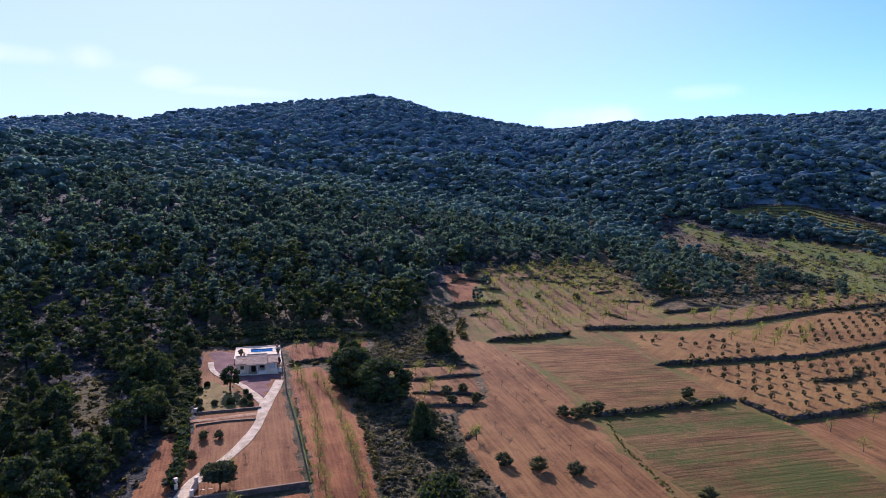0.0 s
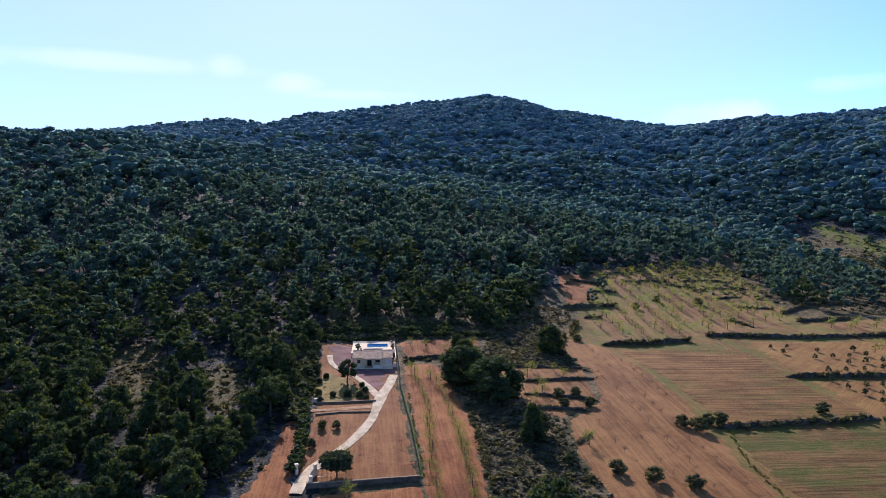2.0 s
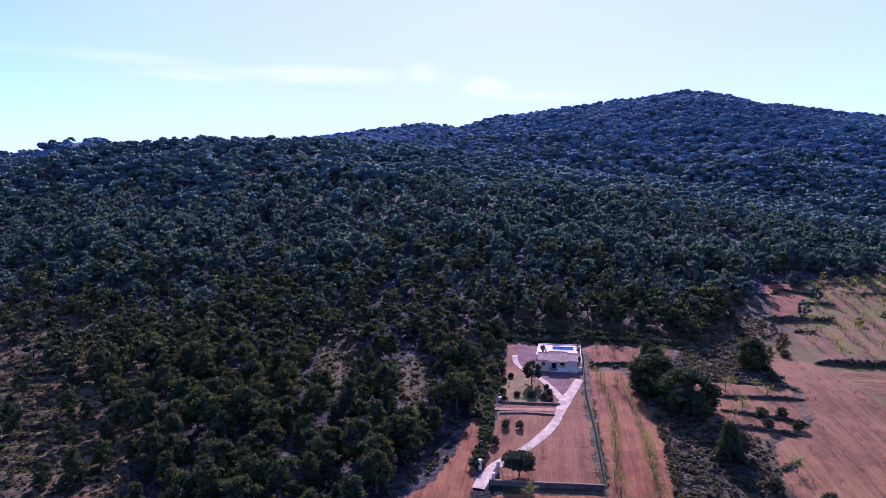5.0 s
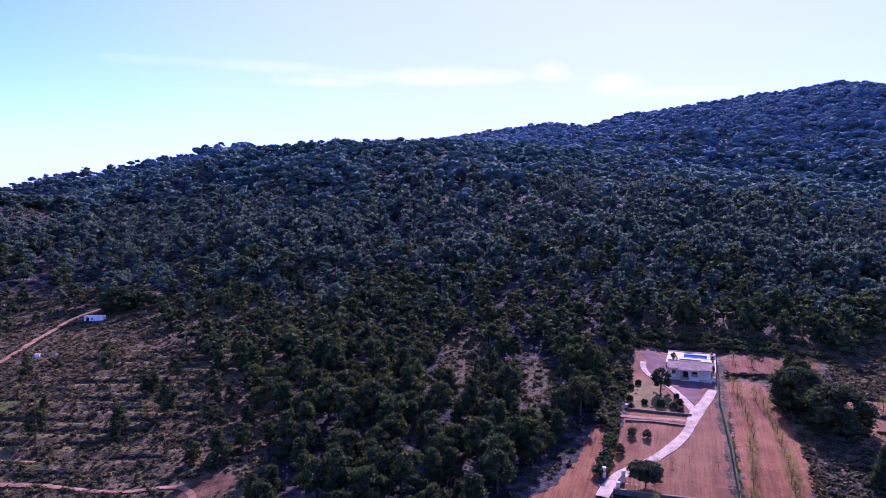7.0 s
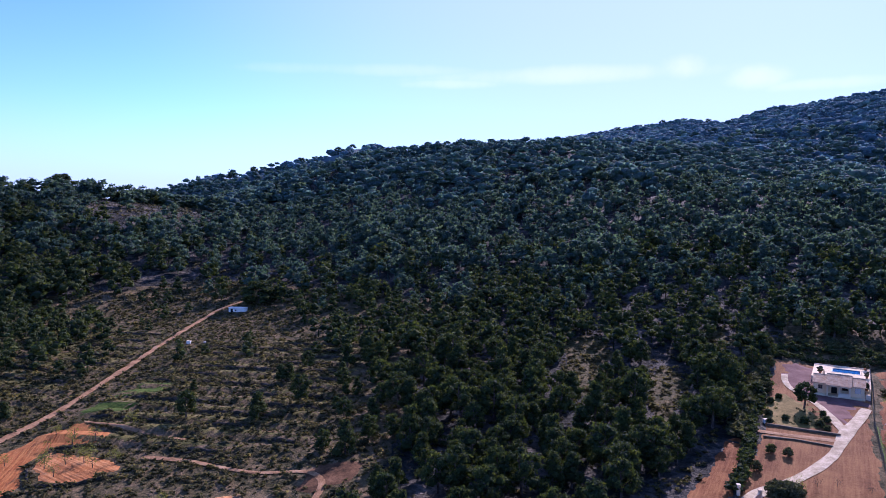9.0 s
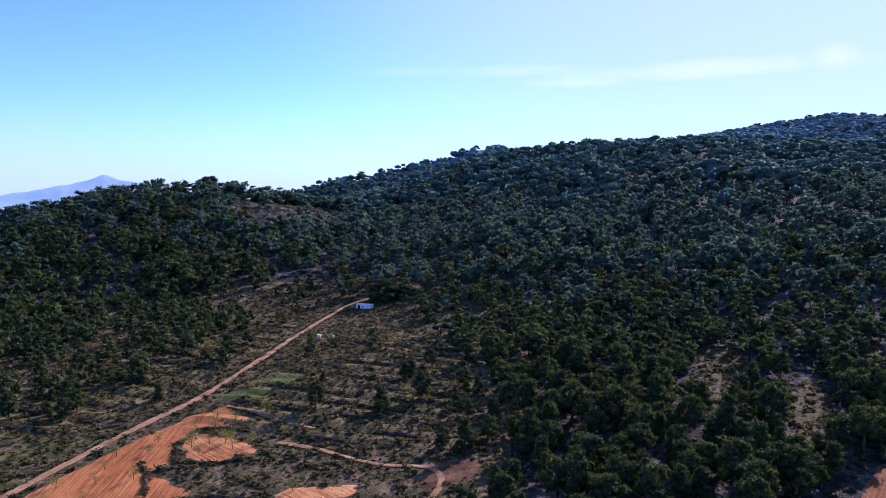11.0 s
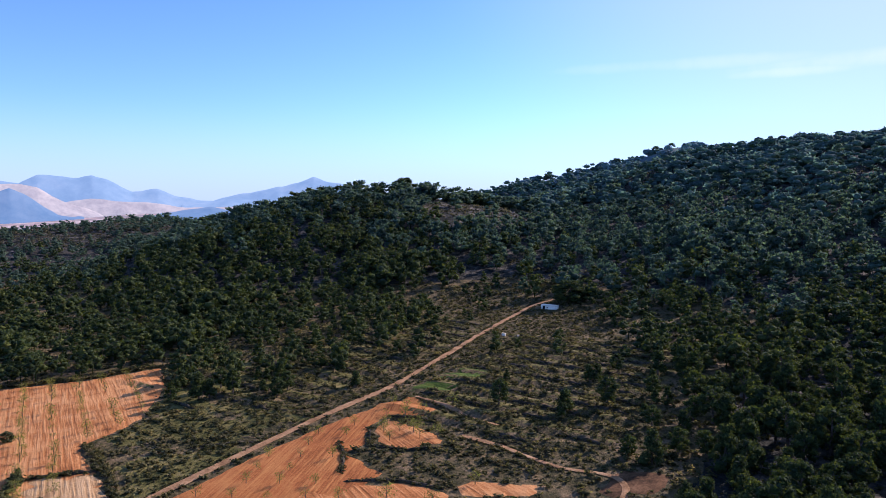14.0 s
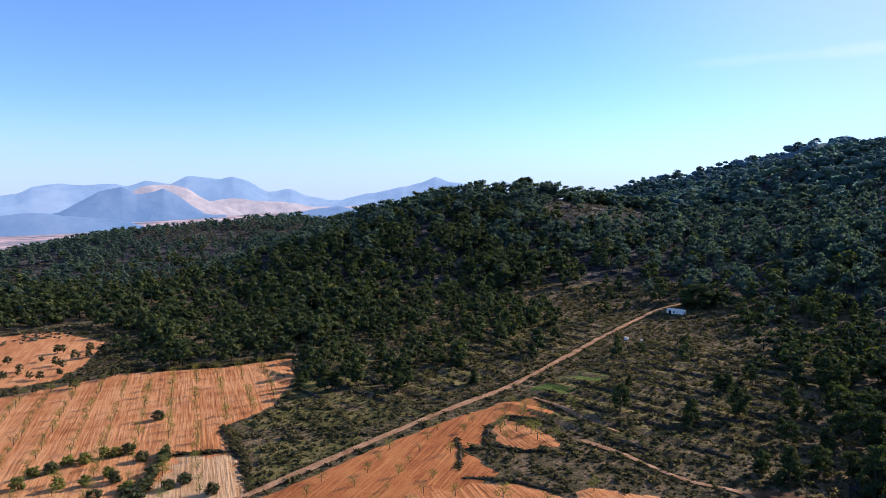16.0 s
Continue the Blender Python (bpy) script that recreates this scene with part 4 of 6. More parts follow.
def scrub():
    rs = np.random.RandomState(5)
    x, y = scatter(rs, 1.55, 85, 330)
    k = (np.hypot(x, y) < 250) | (x < -0.2 * y)
    x, y = x[k], y[k]
    f = 0.95 + 0.9 * WOB(x, y, 9) + 0.4 * WOB(x, y, 30)
    f = np.where(pine_density(x, y) > 0.45, f * 0.3, f)
    for poly in GLADES:
        f = np.where(inside(poly, x, y), 1.0, f)
    for poly in CLEARED:
        f = np.where(inside(poly, x, y), 0, f)
        if poly[0][0] > 30:
            f = np.where(near_line(poly + poly[:1], x, y) < 1.6, f * 0.08, f)
    k = rs.rand(len(x)) < f
    bushes("scrub", x[k], y[k], 0.35, 1.3, "scrub", "low dry garrigue scrub between the pines", rs)
    x, y = scatter(rs, 1.1, 85, 235)
    k = inside(SCRUB_RIGHT, x, y) & (rs.rand(len(x)) < 0.75 + 0.8 * WOB(x, y, 8))
    for poly in CLEARED:
        k &= ~inside(poly, x, y)
    bushes("valley_scrub", x[k], y[k], 0.3, 1.1, "hill_scrub", "dense grey-green scrub between the fields", rs)
    # coarser shrubs on the open faces of the hills
    x, y = scatter(rs, 3.6, 300, 700)
    f = np.where(pine_density(x, y) < 0.5, 0.75 + 0.8 * WOB(x, y, 25), 0.0)
    f = np.where((x < -0.15 * y) | (np.hypot(x, y) < 480), f, 0.3 * f)
    k = rs.rand(len(x)) < f
    bushes("hill_scrub", x[k], y[k], 0.8, 2.2, "hill_scrub", "grey-green shrubs on the open faces of the hills", rs)


scrub()


# ---- single trees and shrubs ----
def thing(name, x, y, z=None, turn=0.0, label="", category="", group=""):
    ob = new(name)
    ob.matrix_basis = pose(x, y, ground(x, y) if z is None else z, 0, 0, turn)
    return tagged(ob, label, category, group)


def raw_part(name, verts, faces, material, parent):
    return mesh_object(name, verts, faces, material, parent)


tufts = sprays


def limbs(rs, top, reach, count, thick, low=0.25):
    """A tapered trunk with limbs; the tips of the limbs come back too."""
    bm = bmesh.new()
    lean = rs.randn(2) * 0.04 * top
    tube(bm, [(0, 0, -0.3), (lean[0] * 0.3, lean[1] * 0.3, top * 0.35), (lean[0], lean[1], top * 0.72), (lean[0], lean[1], top)], [thick * 1.25, thick, thick * 0.6, thick * 0.15])
    tips = []
    for i in range(count):
        h = top * (low + (0.85 - low) * (i + 0.5) / count)
        a = i * 2.4 + rs.rand()
        r = reach * (0.75 + 0.4 * rs.rand()) * (1.05 - 0.55 * h / top)
        p0 = Vector((lean[0] * h / top, lean[1] * h / top, h))
        p1 = p0 + Vector((math.cos(a) * r * 0.55, math.sin(a) * r * 0.55, 0.16 * top))
        p2 = p0 + Vector((math.cos(a + 0.3) * r, math.sin(a + 0.3) * r, 0.26 * top))
        tube(bm, [p0, p1, p2], [thick * 0.45, thick * 0.3, thick * 0.08], 4)
        tips += [p1[:], p2[:]]
    return bm, np.array(tips)


def make_pine(rs, h, form, far=0):
    tree = thing("pine_tree", 0, 0, 0, label="dark green Aleppo pine with a ragged crown", category="tree", group="pines near the house")
    low, high, radius, shape = form
    bm, tips = limbs(rs, 0.9 * h, radius * h * 0.8, 7, 0.022 * h + 0.03, low + 0.05)
    part("trunk", bm, "bark", tree)
    v, f = crown(rs, 15, (low, high, radius, shape), 0.135, 58, 0.048)
    mesh_object("crown", v * h, f, "pine", tree, smooth=True)
    return tree


def place_kind(models, spots):
    """Copies of some models at rows of x, y, size, turn, which; the first of each model moves to its own spot."""
    used = set()
    for x, y, size, turn, k in spots:
        m = models[int(k) % len(models)]
        at = pose(x, y, ground(x, y) - 0.05, 0, 0, math.degrees(turn))
        if m in used:
            ob = copy_thing(m, at)
        else:
            used.add(m)
            ob = m
            ob.matrix_basis = at
        ob.scale = (size,) * 3


def near_pines():
    rs = np.random.RandomState(21)
    models = [make_pine(rs, 1.0 * s, f) for s, f in ((6.0, PINE_FORMS[0]), (6.0, PINE_FORMS[1]), (6.0, PINE_FORMS[2]), (6.0, PINE_FORMS[3]), (6.0, PINE_FORMS[4]))]
    place_kind(models, [(x, y, h / 6.0, turn, k // 2) for x, y, z, h, w, turn, k in NEAR_PINES])


near_pines()


def lone_tree(name, x, y, h, w, material, label, seed, shape=(0.16, 0.92, 0.40, "round"), clumps=40, size=0.12):
    rs = np.random.RandomState(seed)
    tree = thing(name, x, y, label=label, category="tree")
    bm, tips = limbs(rs, 0.85 * h, 0.35 * w, 8, 0.03 * h, shape[0])
    part("trunk", bm, "bark", tree)
    v, f = crown(rs, clumps, shape, size, 90 if w > 6 else 42, 0.3 / h if w > 6 else 0.16 / h)
    mesh_object("crown", v * (w, w, h), f, material, tree, smooth=True)
    return tree


lone_tree("pine_tree", 67, 154.5, 6.2, 5.6, "pine", "round dark pine on a bare trunk by the drive", 1, (0.34, 0.92, 0.42, "round"))
lone_tree("carob_tree", 92.3, 140, 9.8, 12.5, "pine", "broad dark evergreen tree beside the orchard strip", 2, (0.10, 0.90, 0.44, "round"), 56)
lone_tree("carob_tree", 93, 127, 9.8, 14, "pine", "broad dark evergreen tree beside the orchard strip", 3, (0.08, 0.88, 0.44, "round"), 56)
lone_tree("carob_tree", 99.5, 150, 8.0, 8, "pine", "dark evergreen tree at the field's edge", 4, (0.10, 0.92, 0.40, "round"))
lone_tree("pine_tree", 128.5, 149, 8.6, 8.6, "pine", "full dark pine at the corner of the field", 5, (0.06, 0.93, 0.42, "round"), 48)
lone_tree("pine_tree", 84, 102, 7.6, 6.6, "pine", "dark upright pine among the scrub", 6, (0.06, 0.95, 0.38, "cone"), 44)
lone_tree("pine_tree", 87.5, 104, 5.0, 4.6, "olive", "grey-green tree among the scrub", 7)
lone_tree("olive_tree", 44.6, 107.8, 4.2, 6.1, "olive", "spreading dark olive tree inside the garden wall", 8, (0.40, 0.95, 0.44, "round"))
lone_tree("pine_tree", 97, 206, 9.0, 8.0, "pine", "tall bright green pine behind the pool", 9, (0.14, 0.93, 0.40, "round"))
lone_tree("pine_tree", 112, 196, 7.0, 6.0, "pine", "light green pine at the wood's edge", 10)
lone_tree("pine_tree", 73, 196, 6.0, 5.0, "pine", "green pine beside the yard", 12)
lone_tree("umbrella_pine", -295.5, 428, 12, 17, "pine", "large umbrella pine on the hill's crest", 13, (0.55, 0.95, 0.46, "flat"))
for i, (x, y, h) in enumerate([(323, 138, 9), (352, 146, 9), (354, 140, 7), (362, 156, 6), (355, 172, 6), (330, 166, 7), (350, 134, 6), (347, 127, 6), (351, 125, 5), (407, 190, 6), (397, 179, 5), (488, 238, 7), (429, 174, 5), (427, 169, 5), (434, 146, 6), (451, 158, 5), (374, 120, 4), (336, 109, 6), (247, 228, 9), (276, 232, 6), (275, 217, 7), (186, 191, 5), (262, 218, 5), (210, 221, 6), (204, 204, 5), (226, 242, 8)]):
    lone_tree("pine_tree", x, y, h, h * 1.05, "pine_slope", "dark rounded pine standing alone in the fields", 260 + i, (0.08, 0.92, 0.42, "round"), 12, 0.18)
for i, (b, d, h, w) in enumerate([(-38.6, 517, 8.5, 8), (-36.9, 518, 7.5, 7), (-31.4, 530, 7.5, 8), (-29.9, 534, 7, 7.5), (-28.4, 543, 7.5, 9), (-24.2, 858, 8.5, 9), (-22.6, 860, 8, 10), (-20.8, 861, 9, 11), (-18.2, 870, 8, 9), (-17.0, 876, 9, 12), (-14.0, 905, 10, 13), (-12.8, 918, 8, 10), (0.5, 1076, 9, 11), (3.2, 1086, 9, 12), (5.3, 1091, 10, 14), (7.4, 1100, 9, 12), (9.1, 1110, 11, 15), (10.9, 1122, 10, 13), (12.6, 1133, 11, 15), (14.2, 1145, 10, 14), (16.0, 1153, 10, 13), (17.8, 1162, 10, 13)]):
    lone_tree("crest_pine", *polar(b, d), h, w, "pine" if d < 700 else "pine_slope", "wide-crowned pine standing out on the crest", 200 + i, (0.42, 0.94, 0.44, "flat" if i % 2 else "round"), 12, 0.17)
lone_tree("pine_tree", -101, 268, 9.5, 15, "pine", "wide dark pine beside the white cabin", 14, (0.10, 0.92, 0.44, "round"), 56)
for i, (x, y, h) in enumerate([(60, 164, 3.4), (63.5, 166.5, 2.6), (61, 158, 1.6), (64, 161, 1.4), (57.5, 150, 1.5), (60, 147, 1.4), (63, 145, 1.9), (65.5, 143.5, 1.7), (68, 146, 1.5), (69, 150, 1.3), (57, 155, 2.0), (66, 141.2, 1.3), (59, 170, 3.2), (66, 177, 3.0), (70, 184, 3.6), (73, 191, 3.0), (56, 145, 1.3), (90.5, 163.5, 1.2)]):
    lone_tree("garden_shrub", x, y, h, h * 1.15, "olive" if i % 3 else "pine", "rounded green garden shrub", 40 + i, (0.12, 0.8, 0.42, "round"), 16, 0.17)
for i, (x, y, h) in enumerate([(50.5, 129.5, 1.9), (53, 128, 1.8), (45, 121.5, 2.0), (50.2, 88, 1.6)]):
    lone_tree("citrus_tree", x, y, h, h * 1.05, "olive", "young round fruit tree in the red garden soil", 70 + i, (0.18, 0.85, 0.42, "round"), 14, 0.18)
for i, (x, y, h) in enumerate([(149, 80.5, 3.0), (116, 92, 2.6), (117, 88.5, 3.2), (121.5, 89.5, 2.6), (124, 88.5, 2.8), (88, 83, 2.6), (91, 77.5, 2.8), (83.5, 90.5, 2.5), (95, 72, 2.6), (104, 52, 2.6), (110, 118, 2.3), (105.5, 119, 2.6), (102, 113, 2.4), (108, 111, 2.2), (-158, 74, 2.6), (-142, 60, 2.6), (-136, 60, 2.3), (-118, 60, 2.4), (-110, 61, 2.2), (-118.5, 57, 2.0), (-145, 46, 2.5), (-130, 52, 2.4), (-124, 46, 2.6), (222, 170, 3.0), (194, 176, 2.6), (210, 180, 2.6)]):
    lone_tree("olive_tree", x, y, h, h * 1.25, "olive", "grey-green bushy olive at the field's edge", 90 + i, (0.12, 0.85, 0.42, "round"), 16, 0.17)

for i, (x, y) in enumerate([(-145.8, 46.3), (-146.3, 49.6), (-144.4, 52.1), (-144.0, 55.9), (-143.2, 57.9), (-145.7, 43.2), (-132.7, 47.7), (-141.7, 39.1), (-124.1, 51.9), (-133.6, 52.3), (-135.6, 43.8)]):
    lone_tree("almond_bush", x, y, 2.0 + 0.25 * (i % 4), 2.5 + 0.3 * (i % 3), "almond", "bushy yellow-green young tree in the ploughed field", 130 + i, (0.10, 0.85, 0.42, "round"), 14, 0.17)


def make_orchard_tree(name, rs, h, leaf, material, label, group, clumps, thick=0.024):
    tree = thing(name, 0, 0, 0, label=label, category="tree", group=group)
    bm, tips = limbs(rs, h * 0.8, h * 0.46, 7, thick * h, 0.3)
    part("trunk", bm, "bark", tree)
    if clumps:
        v, f = crown(rs, clumps, (0.30, 0.92, 0.40, "round"), 0.16, leaf // clumps, 0.07)
        mesh_object("crown", v * h, f, material, tree, smooth=True)
    elif leaf:
        v, f = tufts(rs, tips, leaf, 0.11 * h, 0.046 * h)
        raw_part("crown", v, f, material, tree)
    return tree


def rows_in(poly, bearing, across, step, rs, shaky=0.5, keep=0.92, start=0.0):
    """Spots in straight rows within an outline."""
    b = radians(bearing)
    d, n = np.array([math.sin(b), math.cos(b)]), np.array([math.cos(b), -math.sin(b)])
    p = np.array(poly, float)
    lo, hi = (p @ n).min(), (p @ n).max()
    l0, l1 = (p @ d).min(), (p @ d).max()
    out = []
    for i, u in enumerate(np.arange(lo + 2 + start, hi - 1, across)):
        for w in np.arange(l0 + 1.5, l1 - 1, step):
            x, y = n * u + d * w + rs.randn(2) * shaky * 0.4
            if inside(poly, x, y) and near_line(poly + poly[:1], x, y) > 1.2 and rs.rand() < keep:
                out.append((x, y))
    return out


def orchards():
    rs = np.random.RandomState(31)
    almond = [make_orchard_tree("almond_tree", rs, 3.0, n, "almond", "young almond tree coming into yellow-green leaf", "almond rows", 0) for n in (190, 280, 120, 230)]
    bare = [make_orchard_tree("bare_almond_tree", rs, 2.0, n, "twigs", "bare thin almond sapling in tilled soil", "bare orchard saplings", 0, 0.014) for n in (90, 120, 70)]
    olive = [make_orchard_tree("olive_tree", rs, 2.6, 120, "olive", "small round olive tree in a grove", "olive grove", 13) for _ in range(4)]

    def spots(pts, lo, hi):
        return [(x, y, lo + (hi - lo) * rs.rand(), rs.rand() * 6.28, rs.randint(0, 12)) for x, y in pts]

    two_rows = [(x + rs.randn() * 0.3, y + rs.randn() * 0.3) for line in ([(86, 155), (79, 138), (73, 125), (66, 112), (60, 101), (53, 86)], [(87.5, 149), (83, 134), (78, 123), (71, 109), (66, 99), (59, 84)]) for x, y, _, _ in along(line, 4.2)]
    west = rows_in([(-213, 50), (-208, 86), (-180, 128), (-150, 105), (-143, 97), (-140, 80), (-118, 71), (-105, 63), (-96, 52), (-112, 30), (-168, 22)], -62, 6.4, 5.4, rs)
    triangle = rows_in([(-101, 64), (-100, 110), (-96, 134), (-86, 131), (-88, 112), (-76, 98), (-68, 88), (-64, 72), (-84, 54)], -25, 6.5, 6.0, rs, keep=0.85)
    few = [(100, 172), (103, 166), (108, 168), (113, 166), (97, 176), (95.5, 117), (100, 120.5), (104, 123), (108, 128), (110, 136), (113, 138), (118, 135), (104, 137), (116, 129), (92, 94.5), (160, 40), (165, 46), (152, 50), (146, 42), (170, 42), (-84, 129), (-87, 126), (-80, 119), (-77, 117), (-86, 116), (-82, 113), (-66, 90), (-58, 92), (-56, 103)]
    place_kind(almond, spots(two_rows, 0.75, 1.1) + spots(west, 0.65, 1.05) + spots(triangle, 0.5, 0.9) + spots(few, 0.8, 1.2) + spots([(48.1, 112.7), (43.0, 99.1), (-88.9, 129.4), (-88.0, 120.2), (-83.2, 118.2), (-83.1, 121.9), (-80.1, 120.9), (-74.1, 119.4), (-80.6, 136.5)], 0.9, 1.15))
    place_kind(bare, spots(rows_in([(144, 158), (147, 146), (137, 116), (127, 98), (112, 77), (100, 56), (84, 74), (90, 94), (113, 113), (128, 132)], 27, 5.2, 5.0, rs), 0.6, 1.0) + spots([(52.7, 115.5), (56.0, 115.6), (60.4, 113.4)], 0.8, 1.0))
    grove = rows_in([(270, 92), (320, 82), (262, 65), (222, 77), (232, 100)], 112, 5.4, 5.0, rs, 0.3, 0.97)
    grove += rows_in([(188, 122), (212, 110), (205, 82), (190, 90), (174, 99)], 112, 6, 5.6, rs, 0.4, 0.85)
    grove += rows_in([(171, 95), (207, 76), (250, 61), (200, 44), (157, 60), (158, 71)], 112, 5.4, 5.0, rs, 0.3, 0.95)
    pasture = [(-205 - 60 * rs.rand(), 62 + 34 * rs.rand()) for _ in range(26)]
    place_kind(olive, spots(grove, 0.52, 0.75) + spots(pasture, 0.8, 1.5))

    # the far orchards are past counting
    v, f = tufts(rs, rs.randn(9, 3) * (0.2, 0.2, 0.12) + (0, 0, 0.68), 60, 0.14, 0.105)
    sv, sf = stem(3, 0.6, 0.035)
    templates = [(v, f)]
    for _ in range(3):
        templates.append(tufts(rs, rs.randn(9, 3) * (0.2, 0.2, 0.12) + (0, 0, 0.66), 50, 0.14, 0.105))
    pts = rows_in([(222, 226), (284, 224), (298, 212), (257, 164), (233, 138), (190, 140), (156, 151), (163, 168), (188, 192)], 30, 6.2, 6.0, rs, 0.8)
    pts += rows_in([(228, 131), (314, 113), (350, 96), (330, 87), (285, 101), (238, 106)], 70, 6.0, 6.0, rs, 0.8)
    pts += rows_in([(212, 109), (230, 102), (268, 92), (224, 78), (208, 84)], 75, 6.5, 6.5, rs, 0.8)
    pts += rows_in(MEADOW, 55, 8.5, 7.5, rs, 1.5, 0.8)
    pts += rows_in(UPPER_MEADOW, 55, 8, 7, rs, 1.5, 0.85)
    pts += rows_in([(556, 262), (585, 250), (598, 224), (578, 176), (552, 152), (550, 188), (562, 212)], 60, 11, 10, rs, 2.5, 0.6)
    pts = np.array(pts)
    n = len(pts)
    h = 2.6 + 1.2 * rs.rand(n)
    s = np.column_stack([pts, height(pts[:, 0], pts[:, 1]), h, h, rs.rand(n) * 6.28, rs.randint(0, 4, n)])
    plant_many("almond_orchard", s, templates, "almond", "rows of almond trees in fresh yellow-green leaf", "orchard")
    s[:, 6] = 0
    plant_many("almond_trunks", s, [(sv, sf)], "bark", "thin dark trunks of an almond orchard", "orchard")


orchards()


# ---- terrace walls, hedges, fences ----
def terrace_wall(line, h=1.1, w=0.9, bushy=0.6, seed=0, label="low overgrown dry-stone terrace wall"):
    """A rough stone bank along a line, with shrubs rooted in it."""
    rs = np.random.RandomState(seed)
    h, w = 0.72 * h, 0.75 * w
    wall = new("terrace_wall")
    x0, y0 = line[0]
    wall.matrix_basis = pose(x0, y0, ground(x0, y0))
    tagged(wall, label, "wall", "terrace walls")
    verts, faces = [], []
    pts = along(line, 0.8)
    for i, (x, y, dx, dy) in enumerate(pts):
        hh = h * (0.75 + 0.5 * rs.rand()) * min(1.0, 0.35 + 0.2 * min(i, len(pts) - 1 - i))
        z = ground(x, y)
        for o, up in ((-0.62, -0.35), (-0.5, 0.55), (-0.25, 0.95), (0.2, 1.0), (0.5, 0.7), (0.7, -0.35)):
            k = o * w + rs.randn() * 0.07
            verts.append((x - dy * k - x0, y + dx * k - y0, z + (up * hh if up > 0 else up) + rs.randn() * 0.05 - ground(x0, y0)))
        if i:
            b = 6 * i
            faces += [(b - 6 + j, b + j, b + j + 1, b - 5 + j) for j in range(5)]
    raw_part("stones", np.array(verts), np.array(faces), "stone", wall)
    n = max(2, int(len(pts) * bushy * 0.9))
    vs, fs, c = [], [], 0
    for _ in range(n):
        x, y, dx, dy = pts[rs.randint(0, len(pts))]
        v, f = crown(rs, 3, (0.2, 0.8, 0.42, "round"), 0.26, 9, 0.2)
        s = (0.5 + 0.9 * rs.rand()) * h
        ox, oy = rs.randn(2) * 0.4
        v = v * (s * 1.5, s * 1.5, s) + (x + ox - x0, y + oy - y0, ground(x + ox, y + oy) - ground(x0, y0) + 0.25 * h * rs.rand())
        vs.append(v)
        fs.append(f + c)
        c += len(v)
    raw_part("shrubs", np.concatenate(vs), np.concatenate(fs), "scrub", wall)
    return wall


for i, (line, h, bushy) in enumerate([
        ([(149, 148), (160, 142.5), (175, 137.5)], 2.0, 0.8), ([(186, 139), (212, 120), (239, 108), (284, 99), (330, 82)], 1.8, 0.7), ([(167, 100), (188, 88), (209, 76), (260, 61)], 1.7, 0.6),
        ([(121, 87), (139, 79), (156, 72)], 1.6, 1.0), ([(156, 71), (151.5, 58.5), (164, 53), (200, 40)], 1.6, 0.7), ([(186, 66), (194, 60), (206, 61)], 1.5, 0.8),
        ([(167, 188), (176, 184.5), (188, 181)], 1.9, 0.9), ([(191, 212), (199, 216), (206, 207)], 1.5, 1.0), ([(195, 200), (205, 196)], 1.5, 0.9), ([(166, 174.5), (172, 172)], 1.4, 0.9), ([(223, 219), (234, 220), (248, 218)], 1.2, 0.5), ([(226, 206), (241, 202), (237, 196), (242, 190)], 1.3, 0.5), ([(247, 200), (260, 197), (270, 189)], 1.3, 0.5), ([(249, 186), (266, 178)], 1.3, 0.5), ([(235, 173), (249, 170)], 1.3, 0.5), ([(232, 160), (243, 152)], 1.2, 1.0), ([(213, 149), (210, 138)], 1.2, 1.2), ([(254, 211), (266, 209)], 1.0, 0.5), ([(273, 205), (281, 202)], 1.2, 0.5), ([(240, 146), (262, 150), (300, 134), (345, 108)], 1.6, 1.0), ([(232, 136), (252, 128)], 1.6, 0.7),
        ([(109, 145.5), (128, 132.5)], 0.9, 0.5), ([(104, 133), (123, 125)], 1.1, 0.8), ([(100, 125), (112, 112.5)], 1.1, 0.9), ([(95, 117), (106, 108)], 1.1, 0.9), ([(91, 96), (97, 99)], 0.9, 0.9), ([(116, 148), (131, 140)], 1.1, 0.7),
        ([(90, 165.3), (96, 163), (103, 160)], 1.1, 1.2)]):
    terrace_wall(line, h, 1.0, bushy, i)
for i in range(7):
    u = i / 6
    terrace_wall([((1 - u) * a + u * c, (1 - u) * b + u * d) for a, b, c, d in ((549, 152, 574, 158), (549, 186, 590, 188), (560, 212, 601, 224), (546, 247, 574, 260))], 1.5, 1.2, 0.9, 160 + i, "low stone terrace wall across the high field")
for i, line in enumerate([[(480, 232), (462, 196), (440, 170)], [(450, 190), (425, 158)], [(500, 262), (486, 234)], [(412, 146), (392, 124)], [(470, 160), (450, 134)], [(498, 186), (490, 160)]]):
    terrace_wall(line, 0.9, 1.2, 0.9, 170 + i, "low bushy bank across the meadow")
for i, (line, h) in enumerate([([(-118, 91), (-107, 100)], 0.9), ([(-91, 124.5), (-84, 127), (-78, 126)], 1.1), ([(-90, 116.5), (-84, 109), (-76, 110), (-70, 115)], 1.1), ([(-91, 107), (-86, 103), (-81, 96)], 1.1), ([(-78, 93), (-70, 98), (-60, 99)], 0.9), ([(-133, 66), (-124, 74.5)], 1.5), ([(-126, 52), (-113, 46)], 1.4), ([(-66, 125), (-51, 123)], 0.8)]):
    terrace_wall(line, 0.6 * h, 0.7, 3.5, 50 + i, "low earth terrace bank grown with scrub")


